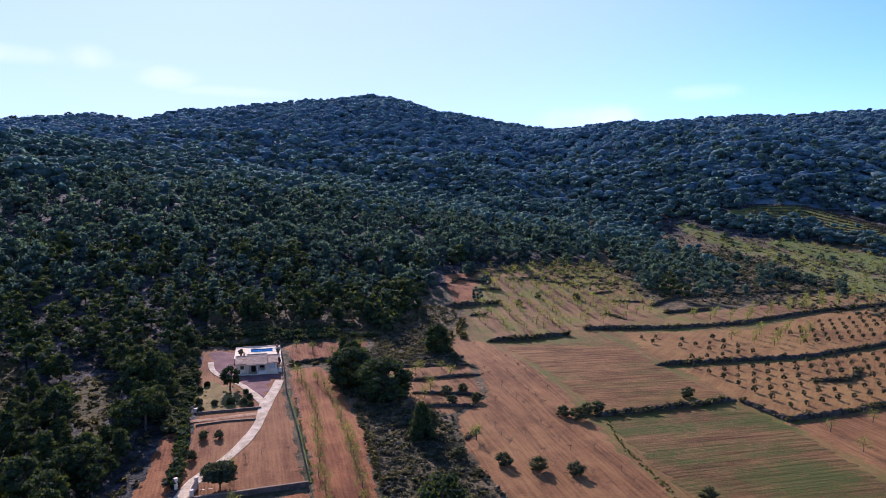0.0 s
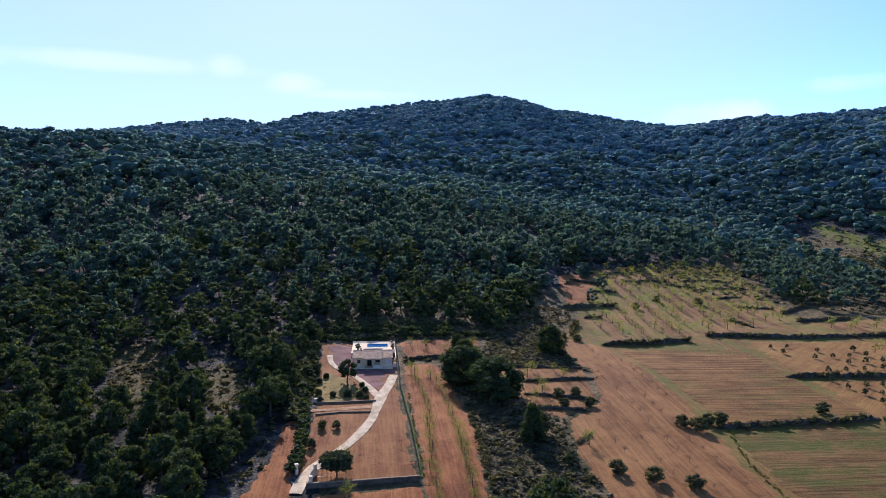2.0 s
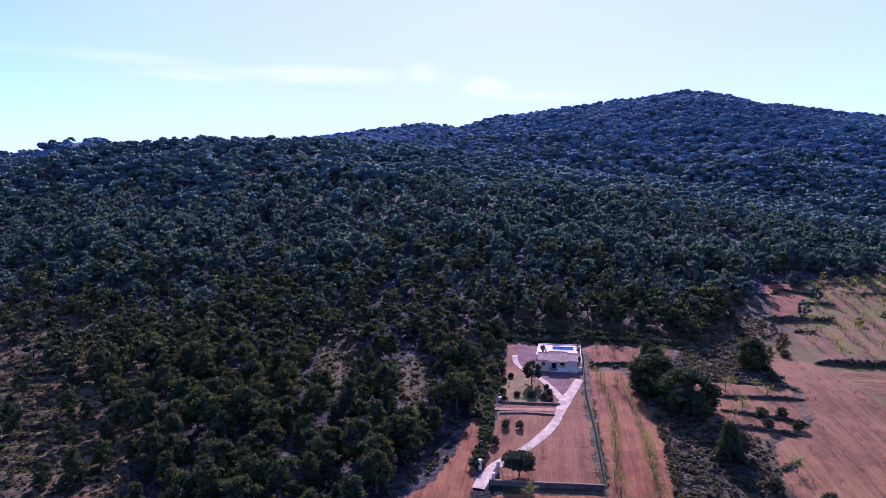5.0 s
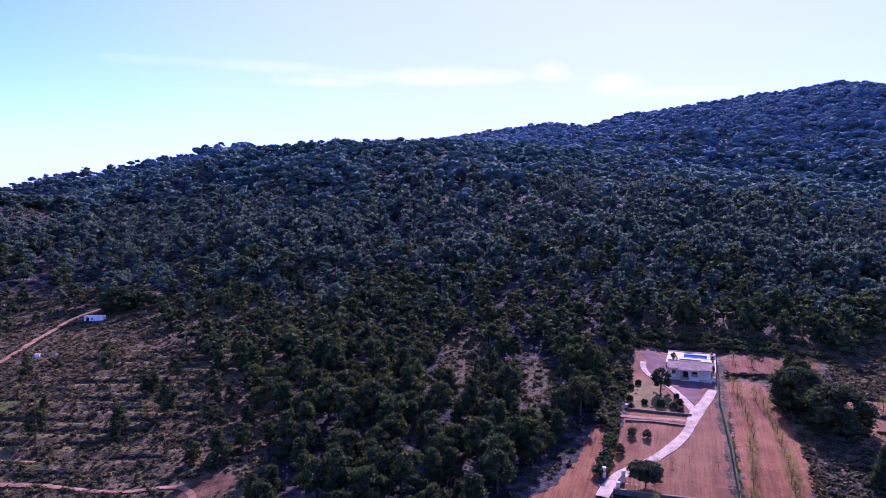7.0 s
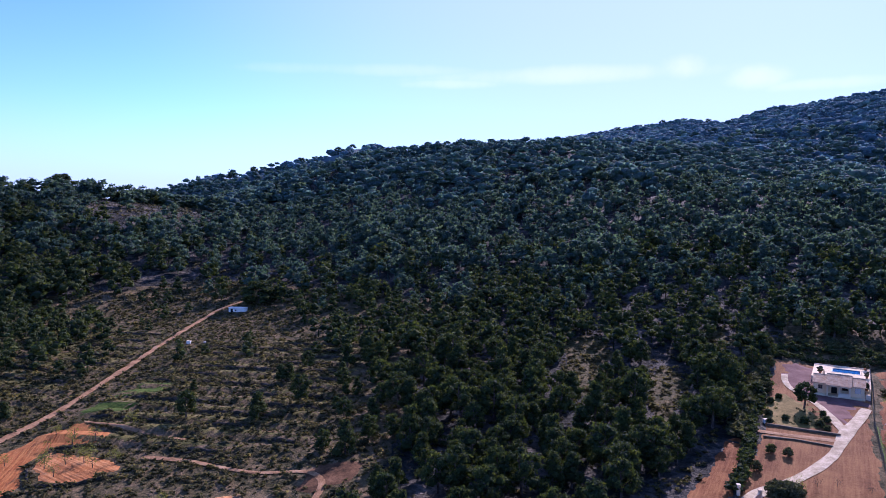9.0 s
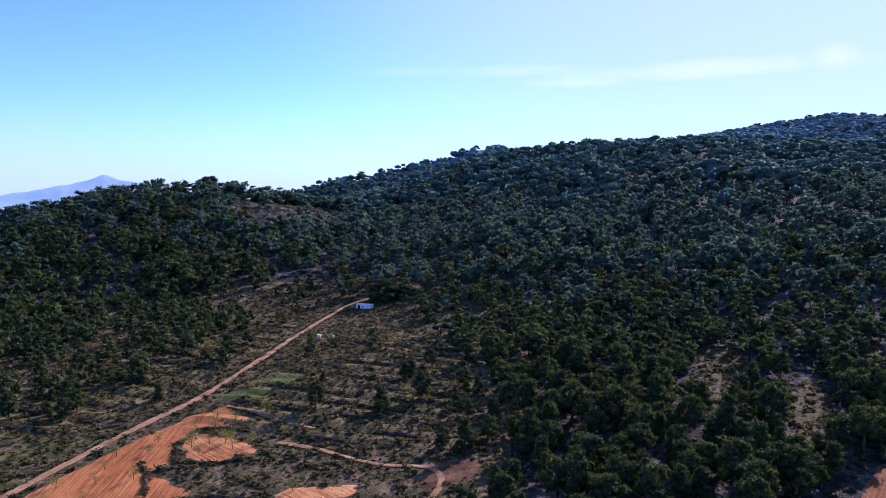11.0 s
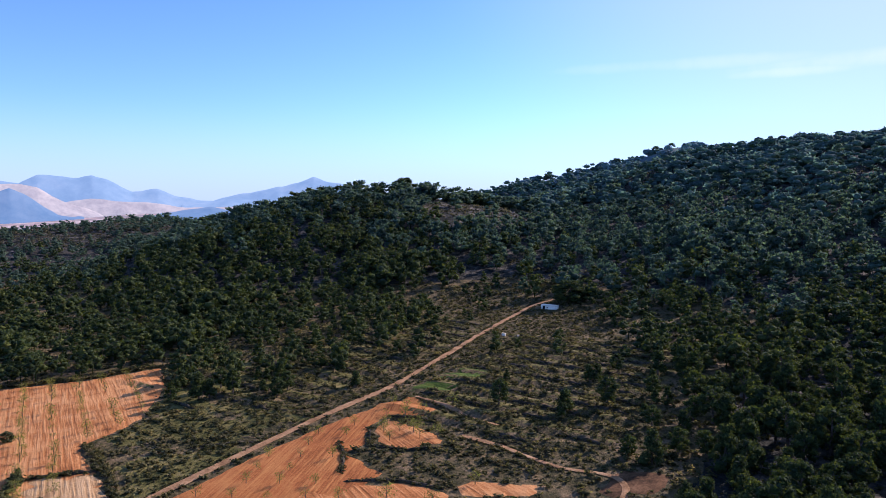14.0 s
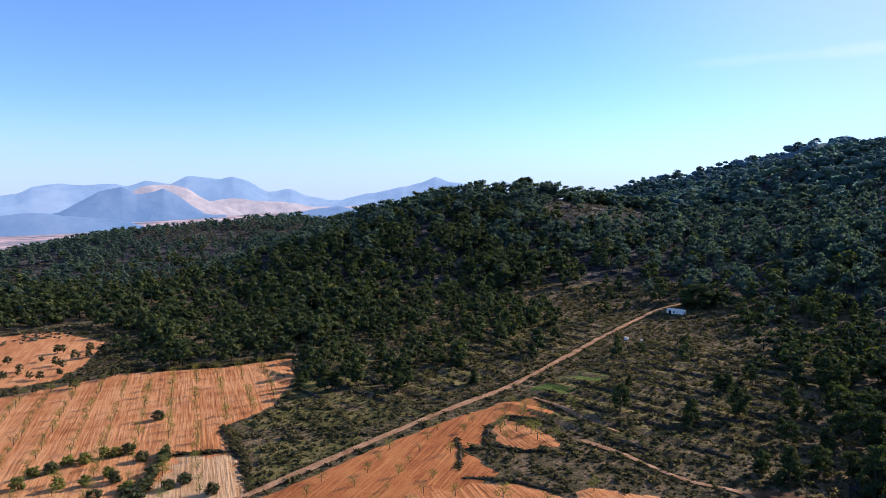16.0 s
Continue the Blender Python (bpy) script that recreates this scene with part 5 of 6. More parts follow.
def step_banks():
    """Broken lines of earth and stone along the risers of the farm terraces."""
    rs = np.random.RandomState(88)
    for (x0, x1, y0, y1), gap, seed in ((EAST_STEPS, 7.0, 300), (WEST_STEPS, 9.0, 400)):
        for k in range(int(y0 / gap) - 1, int(y1 / gap) + 2):
            x = x0 + 2 + 8 * rs.rand()
            while x < x1 - 8:
                end = min(x1, x + 10 + 16 * rs.rand())
                line = []
                for u in np.arange(x, end, 3.5):
                    v = gap * k
                    for _ in range(6):
                        v -= 0.7 * (float(step_line(u, v)) - gap * k)
                    line.append((float(u), v + 0.4))
                free = not any(inside(poly, u, v) for poly in CLEARED for u, v in line)
                if len(line) > 2 and free and y0 - 3 < line[0][1] < y1 and rs.rand() < 0.85:
                    terrace_wall(line, 0.85, 0.75, 1.5, seed + k, "low earth terrace bank grown with scrub")
                x = end + 2 + 6 * rs.rand()


step_banks()
MAT["weed"] = foliage("green_weeds", (0.07, 0.09, 0.016), (0.12, 0.145, 0.028), (0.19, 0.20, 0.05), 0.5, 3.0)


def side_hedge(line, h, seed, label, material="scrub", thick=0.8):
    rs = np.random.RandomState(seed)
    vs, fs, c = [], [], 0
    for x, y, dx, dy in along(line, 0.7 if h > 0.5 else 0.55):
        v, f = crown(rs, 4, (0.2, 0.8, 0.42, "round"), 0.25, 10, 0.18)
        s = h * (0.55 + 0.8 * rs.rand())
        ox, oy = rs.randn(2) * thick * 0.5
        v = v * (s * 1.3, s * 1.3, s) + (x + ox, y + oy, ground(x + ox, y + oy) - 0.05)
        vs.append(v)
        fs.append(f + c)
        c += len(v)
    return tagged(mesh_object("hedge", np.concatenate(vs), np.concatenate(fs), material), label, "hedge")


side_hedge([(72, 191), (62.5, 166), (53, 147), (49, 136), (42.5, 121), (38.5, 113)], 1.7, 3, "wild dark hedge along the garden's edge", "pine")
side_hedge([(70, 190), (60.5, 167), (51, 148), (47, 137)], 1.9, 4, "wild dark hedge along the garden's edge", "olive")
side_hedge([(57.6, 100), (67.6, 121.5), (76, 139)], 0.32, 5, "strip of green weeds along the fence", "weed", 0.55)
side_hedge([(84.5, 126), (76, 109), (66, 91)], 0.9, 6, "scrubby edge of the orchard strip")
side_hedge([(92, 148), (87, 134)], 1.1, 7, "scrubby edge of the orchard strip")
side_hedge([(146, 162), (136, 153), (128, 140)], 1.3, 8, "bushes at the wood's edge")
side_hedge([(160, 172), (150, 163), (146, 156)], 1.5, 9, "bushes at the wood's edge")
side_hedge([(122, 84.5), (112, 74), (100, 54)], 0.35, 10, "line of weeds between two fields", "weed", 0.6)
side_hedge([(-212, 88), (-190, 112), (-182, 131)], 1.3, 11, "bushes along the top of the field")
side_hedge([(-141, 82), (-119, 73.5), (-105, 65.5)], 1.0, 12, "bushes between the field and the scrub")
side_hedge([(-136, 65), (-127, 58), (-118, 50)], 1.6, 13, "dense bushes in the middle of the field", "olive")

side_hedge([(x - 1.6, y) for x, y in TRACK[1:]], 0.4, 14, "weeds along the verge of the track", "scrub", 0.7)
side_hedge([(x + 1.6, y) for x, y in TRACK[5:]], 0.4, 15, "weeds along the verge of the track", "scrub", 0.7)
side_hedge([(-91, 137), (-82, 135), (-72, 131), (-65, 129)], 0.5, 16, "weeds along a terrace path", "scrub", 0.5)
side_hedge([(-69, 121), (-60, 120), (-52, 117), (-44, 115)], 0.5, 17, "weeds along a dirt path", "scrub", 0.5)

MAT["plaster"] = speckled("cream_plaster", [(0.3, (0.699, 0.506, 0.276)), (0.5, (0.754, 0.570, 0.331)), (0.7, (0.791, 0.626, 0.386))], (2.5, 0.2), 0.85, 0.2, 0.01, True)
MAT["white_wall"] = speckled("white_plaster", [(0.3, (0.681, 0.534, 0.340)), (0.7, (0.773, 0.644, 0.442))], (2.5, 0.2), 0.85, 0.2, 0.01, True)
MAT["roof"] = speckled("pale_clay_tile", [(0.3, (0.368, 0.230, 0.120)), (0.5, (0.478, 0.331, 0.193)), (0.7, (0.570, 0.423, 0.267))], (0.9, 0.22), 0.85, 0.3, 0.03, True)
MAT["glass_dark"] = Nodes("window_glass").done((0.02, 0.022, 0.025), 0.08, 0.0, 0.5)
MAT["frame"] = speckled("brown_frame", [(0.3, (0.10, 0.06, 0.04)), (0.7, (0.16, 0.10, 0.07))], (0.5, 0.1), 0.5, 0.1, 0.005, True)
MAT["shutter"] = speckled("cream_shutter", [(0.3, (0.55, 0.50, 0.42)), (0.7, (0.62, 0.57, 0.49))], (0.5, 0.1), 0.6, 0.1, 0.005, True)
MAT["deck"] = speckled("cream_paving", [(0.3, (0.607, 0.460, 0.248)), (0.5, (0.699, 0.552, 0.322)), (0.7, (0.754, 0.616, 0.386))], (1.6, 0.25), 0.85, 0.2, 0.01, True, 0.0, 0.1)
MAT["pool_tile"] = speckled("blue_pool_tile", [(0.3, (0.015, 0.12, 0.32)), (0.7, (0.03, 0.22, 0.48))], (1.0, 0.1), 0.3, 0.1, 0.005, True)
MAT["metal"] = speckled("dull_metal", [(0.3, (0.10, 0.11, 0.10)), (0.7, (0.18, 0.19, 0.18))], (0.5, 0.1), 0.5, 0.1, 0.003, True, 0.7)
MAT["block"] = speckled("weathered_block", [(0.3, (0.085, 0.060, 0.036)), (0.5, (0.14, 0.10, 0.062)), (0.7, (0.20, 0.15, 0.095))], (1.5, 0.2), 0.9, 0.3, 0.02, True)
MAT["coping"] = speckled("sandy_coping", [(0.3, (0.20, 0.14, 0.075)), (0.7, (0.32, 0.235, 0.135))], (1.5, 0.2), 0.9, 0.2, 0.01, True)
MAT["cabin"] = speckled("white_cabin_panel", [(0.3, (0.84, 0.75, 0.57)), (0.7, (0.89, 0.81, 0.64))], (2.0, 0.3), 0.55, 0.1, 0.005, True)
MAT["terracotta"] = speckled("terracotta", [(0.3, (0.30, 0.13, 0.07)), (0.7, (0.40, 0.19, 0.10))], (0.5, 0.1), 0.8, 0.1, 0.005, True)
_w = Nodes("pool_water")
_p = _w.place()
_w.bump(_w.noise(_p, 0.5, 2), 0.15, 0.05)
_w.done((0.015, 0.15, 0.36), 0.08, 0, 0.2)
_w.bsdf.inputs["Transmission Weight"].default_value, _w.bsdf.inputs["IOR"].default_value = 0.35, 1.33
MAT["water"] = _w.mat


# ---- the house ----
def roof_slope(u0, u1, v_eave, z_eave, v_top, z_top, thick=0.12):
    """A pitched slab of round tiles, ridges running up the slope."""
    n = max(2, int(abs(u1 - u0) / 0.24))
    rows = 9
    verts, faces = [], []
    for i in range(n * 2 + 1):
        u = u0 + (u1 - u0) * i / (2 * n)
        up = 0.075 if i % 2 else 0.0
        for j in range(rows):
            t = j / (rows - 1)
            verts.append((u, v_eave + (v_top - v_eave) * t, z_eave + (z_top - z_eave) * t + up + (0.03 if j % 2 else 0)))
    top = len(verts)
    for i in range(2 * n):
        for j in range(rows - 1):
            b = i * rows + j
            faces.append((b, b + rows, b + rows + 1, b + 1))
    for u, v, z in ((u0, v_eave, z_eave), (u1, v_eave, z_eave), (u1, v_top, z_top), (u0, v_top, z_top)):
        verts.append((u, v, z - thick))
    faces.append((top, top + 3, top + 2, top + 1))
    faces.append((0, top, top + 1, 2 * n * rows)[::-1])
    faces.append((0, rows - 1, top + 3, top))
    faces.append((2 * n * rows, top + 1, top + 2, 2 * n * rows + rows - 1))
    bm = bmesh.new()
    vs = [bm.verts.new(v) for v in verts]
    for f in faces:
        bm.faces.new([vs[k] for k in f])
    return bm


def gable(u, v0, v1, z0, z_low, z_top, thick=0.22):
    """A side wall that rises to the ridge."""
    bm = bmesh.new()
    m = (v0 + v1) / 2
    prof = [(v0, z0), (v1, z0), (v1, z_low), (m, z_top), (v0, z_low)]
    a = [bm.verts.new((u - thick / 2, v, z)) for v, z in prof]
    b = [bm.verts.new((u + thick / 2, v, z)) for v, z in prof]
    bm.faces.new(a)
    bm.faces.new(b[::-1])
    for i in range(5):
        j = (i + 1) % 5
        bm.faces.new((a[i], b[i], b[j], a[j]))
    return bm


def wall_with_hole(u0, u1, v, z0, z1, hole, thick=0.22):
    """A wall along u with one opening through it."""
    h0, h1, b0, b1 = hole
    bm = bmesh.new()
    for a, b, c, d in ((u0, h0, z0, z1), (h1, u1, z0, z1), (h0, h1, z0, b0), (h0, h1, b1, z1)):
        if b - a > 0.02 and d - c > 0.02:
            box(bm, a, v, c, b, v + thick, d)
    return bm


def window_in(parent, name, u0, u1, v, z0, z1, shutters=False):
    bm = bmesh.new()
    for a, b, c, d in ((u0, u1, z0, z0 + 0.07), (u0, u1, z1 - 0.07, z1), (u0, u0 + 0.07, z0 + 0.07, z1 - 0.07), (u1 - 0.07, u1, z0 + 0.07, z1 - 0.07), ((u0 + u1) / 2 - 0.03, (u0 + u1) / 2 + 0.03, z0 + 0.07, z1 - 0.07)):
        box(bm, a, v + 0.06, c, b, v + 0.12, d)
    w = part(name, bm, "frame", parent)
    part("pane", boxed(u0 + 0.05, v + 0.085, z0 + 0.05, u1 - 0.05, v + 0.095, z1 - 0.05), "glass_dark", w)
    part("sill", boxed(u0 - 0.08, v - 0.07, z0 - 0.07, u1 + 0.08, v + 0.05, z0 - 0.005), "white_wall", w)
    if shutters:
        part("shutter", boxed(u0 + 0.05, v + 0.03, z0 + 0.02, u1 - 0.05, v + 0.058, z1 - 0.02), "shutter", w, "closed cream roller shutter")
    return w


def build_house():
    z = 0.30
    h = thing("house", 78.3, 163.2, 0.0, -26.5, "cream single-storey villa with clay tile roofs and a porch", "house")
    part("plinth", boxed(-5.4, -1.7, -0.7, 5.4, 8.3, z), "deck", h)
    # the two wings and the middle
    part("front_wall", wall_with_hole(-5.2, -2.3, 0.0, z, z + 2.5, (-4.2, -3.3, z + 1.0, z + 2.0)), "plaster", h)
    part("front_wall", wall_with_hole(2.4, 5.2, 0.0, z, z + 2.5, (3.3, 4.5, z + 0.9, z + 2.1)), "plaster", h)
    part("porch_wall", wall_with_hole(-2.3, 0.3, 1.2, z, z + 2.9, (-1.5, -0.3, z, z + 2.1)), "plaster", h)
    part("porch_wall", wall_with_hole(0.3, 2.4, 1.2, z, z + 2.9, (0.7, 1.9, z + 0.9, z + 2.1)), "plaster", h)
    part("back_wall", boxed(-5.2, 7.78, z, 5.2, 8.0, z + 2.5), "plaster", h)
    part("side_wall", gable(-5.1, 0.0, 8.0, z, z + 2.5, z + 3.35), "plaster", h)
    part("side_wall", gable(5.1, 0.0, 8.0, z, z + 2.5, z + 3.35), "plaster", h)
    part("side_wall", gable(-2.2, -0.9, 8.4, z + 0.01, z + 2.55, z + 3.75), "plaster", h)
    part("side_wall", gable(2.3, -0.9, 8.4, z + 0.01, z + 2.55, z + 3.75), "plaster", h)
    for u0, u1, e0, e1, zt, zl in ((-5.45, -2.32, -0.45, 8.45, 3.55, 2.5), (2.42, 5.45, -0.45, 8.45, 3.55, 2.5), (-2.6, 2.7, -1.75, 9.2, 4.0, 2.52)):
        mid = (e0 + e1) / 2
        r = part("roof", roof_slope(u0, u1, e0, z + zl, mid, z + zt), "roof", h, "pale clay tile roof")
        part("back_slope", roof_slope(u0, u1, e1, z + zl, mid, z + zt), "roof", r)
        bm = bmesh.new()
        tube(bm, [(u0, mid, z + zt + 0.03), ((u0 + u1) / 2, mid, z + zt + 0.05), (u1, mid, z + zt + 0.03)], [0.13, 0.13, 0.13], 8)
        part("ridge_tiles", bm, "roof", r)
    for u in (-2.25, 0.2, 2.3):
        pillar = part("pillar", boxed(u - 0.16, -1.45, z, u + 0.16, -1.13, z + 2.45, bevel=0.02), "white_wall", h)
        part("base", boxed(u - 0.2, -1.49, z, u + 0.2, -1.09, z + 0.18), "white_wall", pillar)
    part("porch_beam", boxed(-2.45, -1.5, z + 2.2, 2.5, -1.08, z + 2.5), "white_wall", h)
    part("parapet", boxed(0.4, -1.4, z, 2.1, -1.18, z + 0.85), "white_wall", h)
    d = part("door", boxed(-1.46, 1.28, z, -0.34, 1.34, z + 2.08), "glass_dark", h, "dark glazed porch door")
    part("handle", boxed(-0.5, 1.2, z + 1.0, -0.46, 1.28, z + 1.12), "metal", d)
    window_in(h, "window", -4.2, -3.3, 0.0, z + 1.0, z + 2.0)
    window_in(h, "window", 0.7, 1.9, 1.2, z + 0.9, z + 2.1)
    window_in(h, "window", 3.3, 4.5, 0.0, z + 0.9, z + 2.1, True)
    part("step", boxed(-2.0, -2.05, -0.4, 0.1, -1.7, z - 0.15), "deck", h)
    part("chimney", boxed(-3.6, 5.4, z + 2.8, -3.05, 5.95, z + 4.1, bevel=0.03), "plaster", h)
    return h


build_house()


def build_pool():
    """A raised deck behind the house, with the pool sunk into it."""
    d = thing("pool_terrace", 78.3, 163.2, 0.0, -26.5, "cream paved pool terrace with low walls", "terrace")
    top, b = 1.95, -0.6
    u0, u1, v0, v1 = -1.9, 4.3, 16.4, 20.6
    for name, x0, y0, x1, y1 in (("deck", -6.2, 9.6, 6.2, v0), ("deck", -6.2, v1, 6.2, 23.2), ("deck", -6.2, v0, u0, v1), ("deck", u1, v0, 6.2, v1)):
        n, m = max(1, round((x1 - x0) / 0.8)), max(1, round((y1 - y0) / 0.8))
        slab = part(name, boxed(x0, y0, b, x1, y1, top), "deck", d)
        bm = bmesh.new()
        for i in range(n):
            for j in range(m):
                box(bm, x0 + (x1 - x0) * i / n + 0.012, y0 + (y1 - y0) * j / m + 0.012, top, x0 + (x1 - x0) * (i + 1) / n - 0.012, y0 + (y1 - y0) * (j + 1) / m - 0.012, top + 0.02)
        tagged(part("paving_tiles", bm, "deck", slab), kind="stuff")
    part("side_wall", boxed(6.2, 2.0, -0.6, 6.42, 23.2, top + 0.2), "white_wall", d)
    part("side_wall", boxed(-6.2, 23.2, b, 6.42, 23.42, top + 0.25), "white_wall", d)
    part("front_wall", boxed(-6.2, 9.35, b, 6.2, 9.6, top + 0.1), "white_wall", d)
    part("ramp", boxed(5.45, 1.8, -0.5, 6.2, 9.35, 0.75), "deck", d)
    part("end_wall", boxed(5.45, -0.6, -0.5, 6.42, -0.35, 1.3), "white_wall", d)
    p = thing("swimming_pool", 78.3, 163.2, 0.0, -26.5, "rectangular swimming pool with clear blue water", "pool")
    basin = bmesh.new()
    box(basin, u0 + 0.02, v0 + 0.02, top - 0.42, u1 - 0.02, v1 - 0.02, top - 0.32)
    for x0, y0, x1, y1 in ((u0 + 0.02, v0 + 0.02, u1 - 0.02, v0 + 0.07), (u0 + 0.02, v1 - 0.07, u1 - 0.02, v1 - 0.02), (u0 + 0.02, v0 + 0.07, u0 + 0.07, v1 - 0.07), (u1 - 0.07, v0 + 0.07, u1 - 0.02, v1 - 0.07)):
        box(basin, x0, y0, top - 0.32, x1, y1, top - 0.02)
    part("basin", basin, "pool_tile", p)
    part("water", boxed(u0 + 0.08, v0 + 0.08, top - 0.30, u1 - 0.08, v1 - 0.08, top - 0.12), "water", p).visible_shadow = False
    coping = bmesh.new()
    for x0, y0, x1, y1 in ((u0 - 0.3, v0 - 0.3, u1 + 0.3, v0 + 0.02), (u0 - 0.3, v1 - 0.02, u1 + 0.3, v1 + 0.3), (u0 - 0.3, v0 + 0.02, u0 + 0.02, v1 - 0.02), (u1 - 0.02, v0 + 0.02, u1 + 0.3, v1 - 0.02)):
        box(coping, x0, y0, top + 0.022, x1, y1, top + 0.07)
    part("coping", coping, "deck", p)
    ladder = bmesh.new()
    for v in (17.0, 17.5):
        tube(ladder, [(u1 + 0.25, v, top), (u1 + 0.2, v, top + 0.8), (u1 - 0.1, v, top + 0.85), (u1 - 0.15, v, top - 0.8)], [0.025] * 4, 5)
    part("ladder", ladder, "metal", p, "curved metal pool ladder")


build_pool()


def plant_pot(u, v, z, s, seed):
    rs = np.random.RandomState(seed)
    c, sn = math.cos(radians(-26.5)), math.sin(radians(-26.5))
    pot = thing("plant_pot", 78.3 + u * c - v * sn, 163.2 + u * sn + v * c, z, 0, "terracotta pot with a bushy green plant on the terrace", "plant pot")
    bm = bmesh.new()
    tube(bm, [(0, 0, 0), (0, 0, 0.35 * s), (0, 0, 0.4 * s)], [0.2 * s, 0.3 * s, 0.33 * s], 10)
    part("pot", bm, "terracotta", pot)
    v_, f_ = lumps(rs, 9, (0.5, 1.3, 0.5, "round"), "ico", 0.25)
    raw_part("plant", v_ * s, f_, "olive", pot)


plant_pot(-4.4, 13.2, 1.975, 1.3, 1)
plant_pot(5.5, 22.4, 1.975, 1.4, 2)
plant_pot(5.7, 13.4, 1.975, 1.1, 3)
plant_pot(5.7, 6.0, 0.75, 1.2, 4)


# ---- garden walls, gate and fence ----
def block_wall(name, line, h, thick, label, course=0.4):
    w = new(name)
    x0, y0 = line[0]
    g0 = ground(x0, y0)
    w.matrix_basis = pose(x0, y0, g0)
    tagged(w, label, "wall")
    bm, cap = bmesh.new(), bmesh.new()
    for (ax, ay), (bx, by) in zip(line, line[1:]):
        length = math.hypot(bx - ax, by - ay)
        m = pose(ax - x0, ay - y0, ground(ax, ay) - g0, 0, 0, math.degrees(math.atan2(by - ay, bx - ax)))
        rise = (ground(bx, by) - ground(ax, ay))
        for b, z0, z1, o in ((bm, -0.5, h, thick / 2), (cap, h + 0.002, h + 0.1, thick / 2 + 0.05)):
            vs = [b.verts.new(m @ Vector((u, v, z + (rise if u > 0 else 0)))) for u in (-0.03, length + 0.03) for v in (-o, o) for z in (z0, z1)]
            for f in ((0, 1, 3, 2), (4, 6, 7, 5), (0, 4, 5, 1), (2, 3, 7, 6), (1, 5, 7, 3), (0, 2, 6, 4)):
                b.faces.new([vs[k] for k in f])
    part("blockwork", bm, "block", w)
    part("coping", cap, "coping", w, "pale coping along the top")
    return w


block_wall("garden_wall", [(38.4, 106.2), (43.5, 103.9), (50, 101.4), (56.3, 98.8)], 0.85, 0.3, "long grey block wall with a pale coping")
block_wall("retaining_wall", [(55, 143.8), (61, 141), (67.2, 138.4)], 0.45, 0.2, "low retaining wall across the garden bank")
block_wall("retaining_wall", [(52, 137.4), (57.5, 135.8), (63.2, 132.8)], 0.3, 0.2, "low retaining wall above the red soil")


def marker_stone(x, y, s, seed):
    """A pale, uneven stone set in the soil."""
    rs = np.random.RandomState(seed)
    bm = bmesh.new()
    bmesh.ops.create_icosphere(bm, subdivisions=2, radius=0.3 * s)
    for v in bm.verts:
        v.co = Vector((v.co.x * 1.2, v.co.y, v.co.z * 0.8)) * (0.8 + 0.4 * rs.rand())
    ob = part("marker_stone", bm, "coping_white", None)
    ob.matrix_basis = pose(x, y, ground(x, y) + 0.1 * s, 0, 0, 40 * seed)
    tagged(ob, "pale whitewashed stone beside the wire fence", "stone", "marker stones")


MAT["coping_white"] = speckled("whitewashed_stone", [(0.3, (0.62, 0.52, 0.38)), (0.7, (0.78, 0.70, 0.56))], (0.8, 0.1), 0.9, 0.3, 0.02, True)
for i, (x, y) in enumerate([(79.4, 145.3), (77.9, 142.1), (77.0, 139.8), (75.6, 137.4), (74.7, 135.3), (73.7, 133.4), (72.9, 131.7), (72.0, 129.8), (71.2, 128.1)]):
    marker_stone(x, y, 0.45 + 0.15 * (i % 3), i)
patch("bare_patch", [(59.9, 101.6), (60.8, 100.6), (59.6, 97.6), (58.6, 97.9), (58.8, 100.2)], "gravel", 0.14, label="pale gravelly patch in the red strip", ragged=0.3)


def gate():
    g = new("gateway")
    g.matrix_basis = pose(38.2, 109, ground(38.2, 109))
    tagged(g, "cream gate pillars with a curved wing wall beside the drive", "gate")
    for dx, dy, h in ((0.6, 3.2, 1.9), (3.2, 0.9, 2.1), (1.1, -2.4, 1.6)):
        p = part("pillar", boxed(dx - 0.25, dy - 0.25, -0.4, dx + 0.25, dy + 0.25, h, bevel=0.03), "white_wall", g)
        part("cap", boxed(dx - 0.32, dy - 0.32, h + 0.002, dx + 0.32, dy + 0.32, h + 0.12), "white_wall", p)
    bm = bmesh.new()
    prev = None
    for i in range(9):
        t = i / 8
        x, y = 3.1 - 2.0 * t - 0.5 * math.sin(t * math.pi), 0.7 - 2.9 * t
        top = 1.7 - 0.55 * t
        ring = [bm.verts.new((x + o, y, z)) for o in (-0.12, 0.12) for z in (-0.4, top)]
        if prev:
            for a, b in ((0, 1), (1, 3), (3, 2), (2, 0)):
                bm.faces.new((prev[a], prev[b], ring[b], ring[a]))
        else:
            bm.faces.new((ring[0], ring[1], ring[3], ring[2]))
        prev = ring
    bm.faces.new((prev[0], prev[2], prev[3], prev[1]))
    part("wing_wall", bm, "white_wall", g)
    leaf = bmesh.new()
    for k in range(13):
        box(leaf, 3.15 + k * 0.2, 0.35 - k * 0.09, 0.1, 3.18 + k * 0.2, 0.38 - k * 0.09, 1.5)
    for z in (0.15, 1.4):
        tube(leaf, [(3.15, 0.36, z), (5.6, -0.74, z)], [0.03, 0.03], 4)
    part("gate_leaf", leaf, "metal", g, "open barred metal gate leaf")


gate()


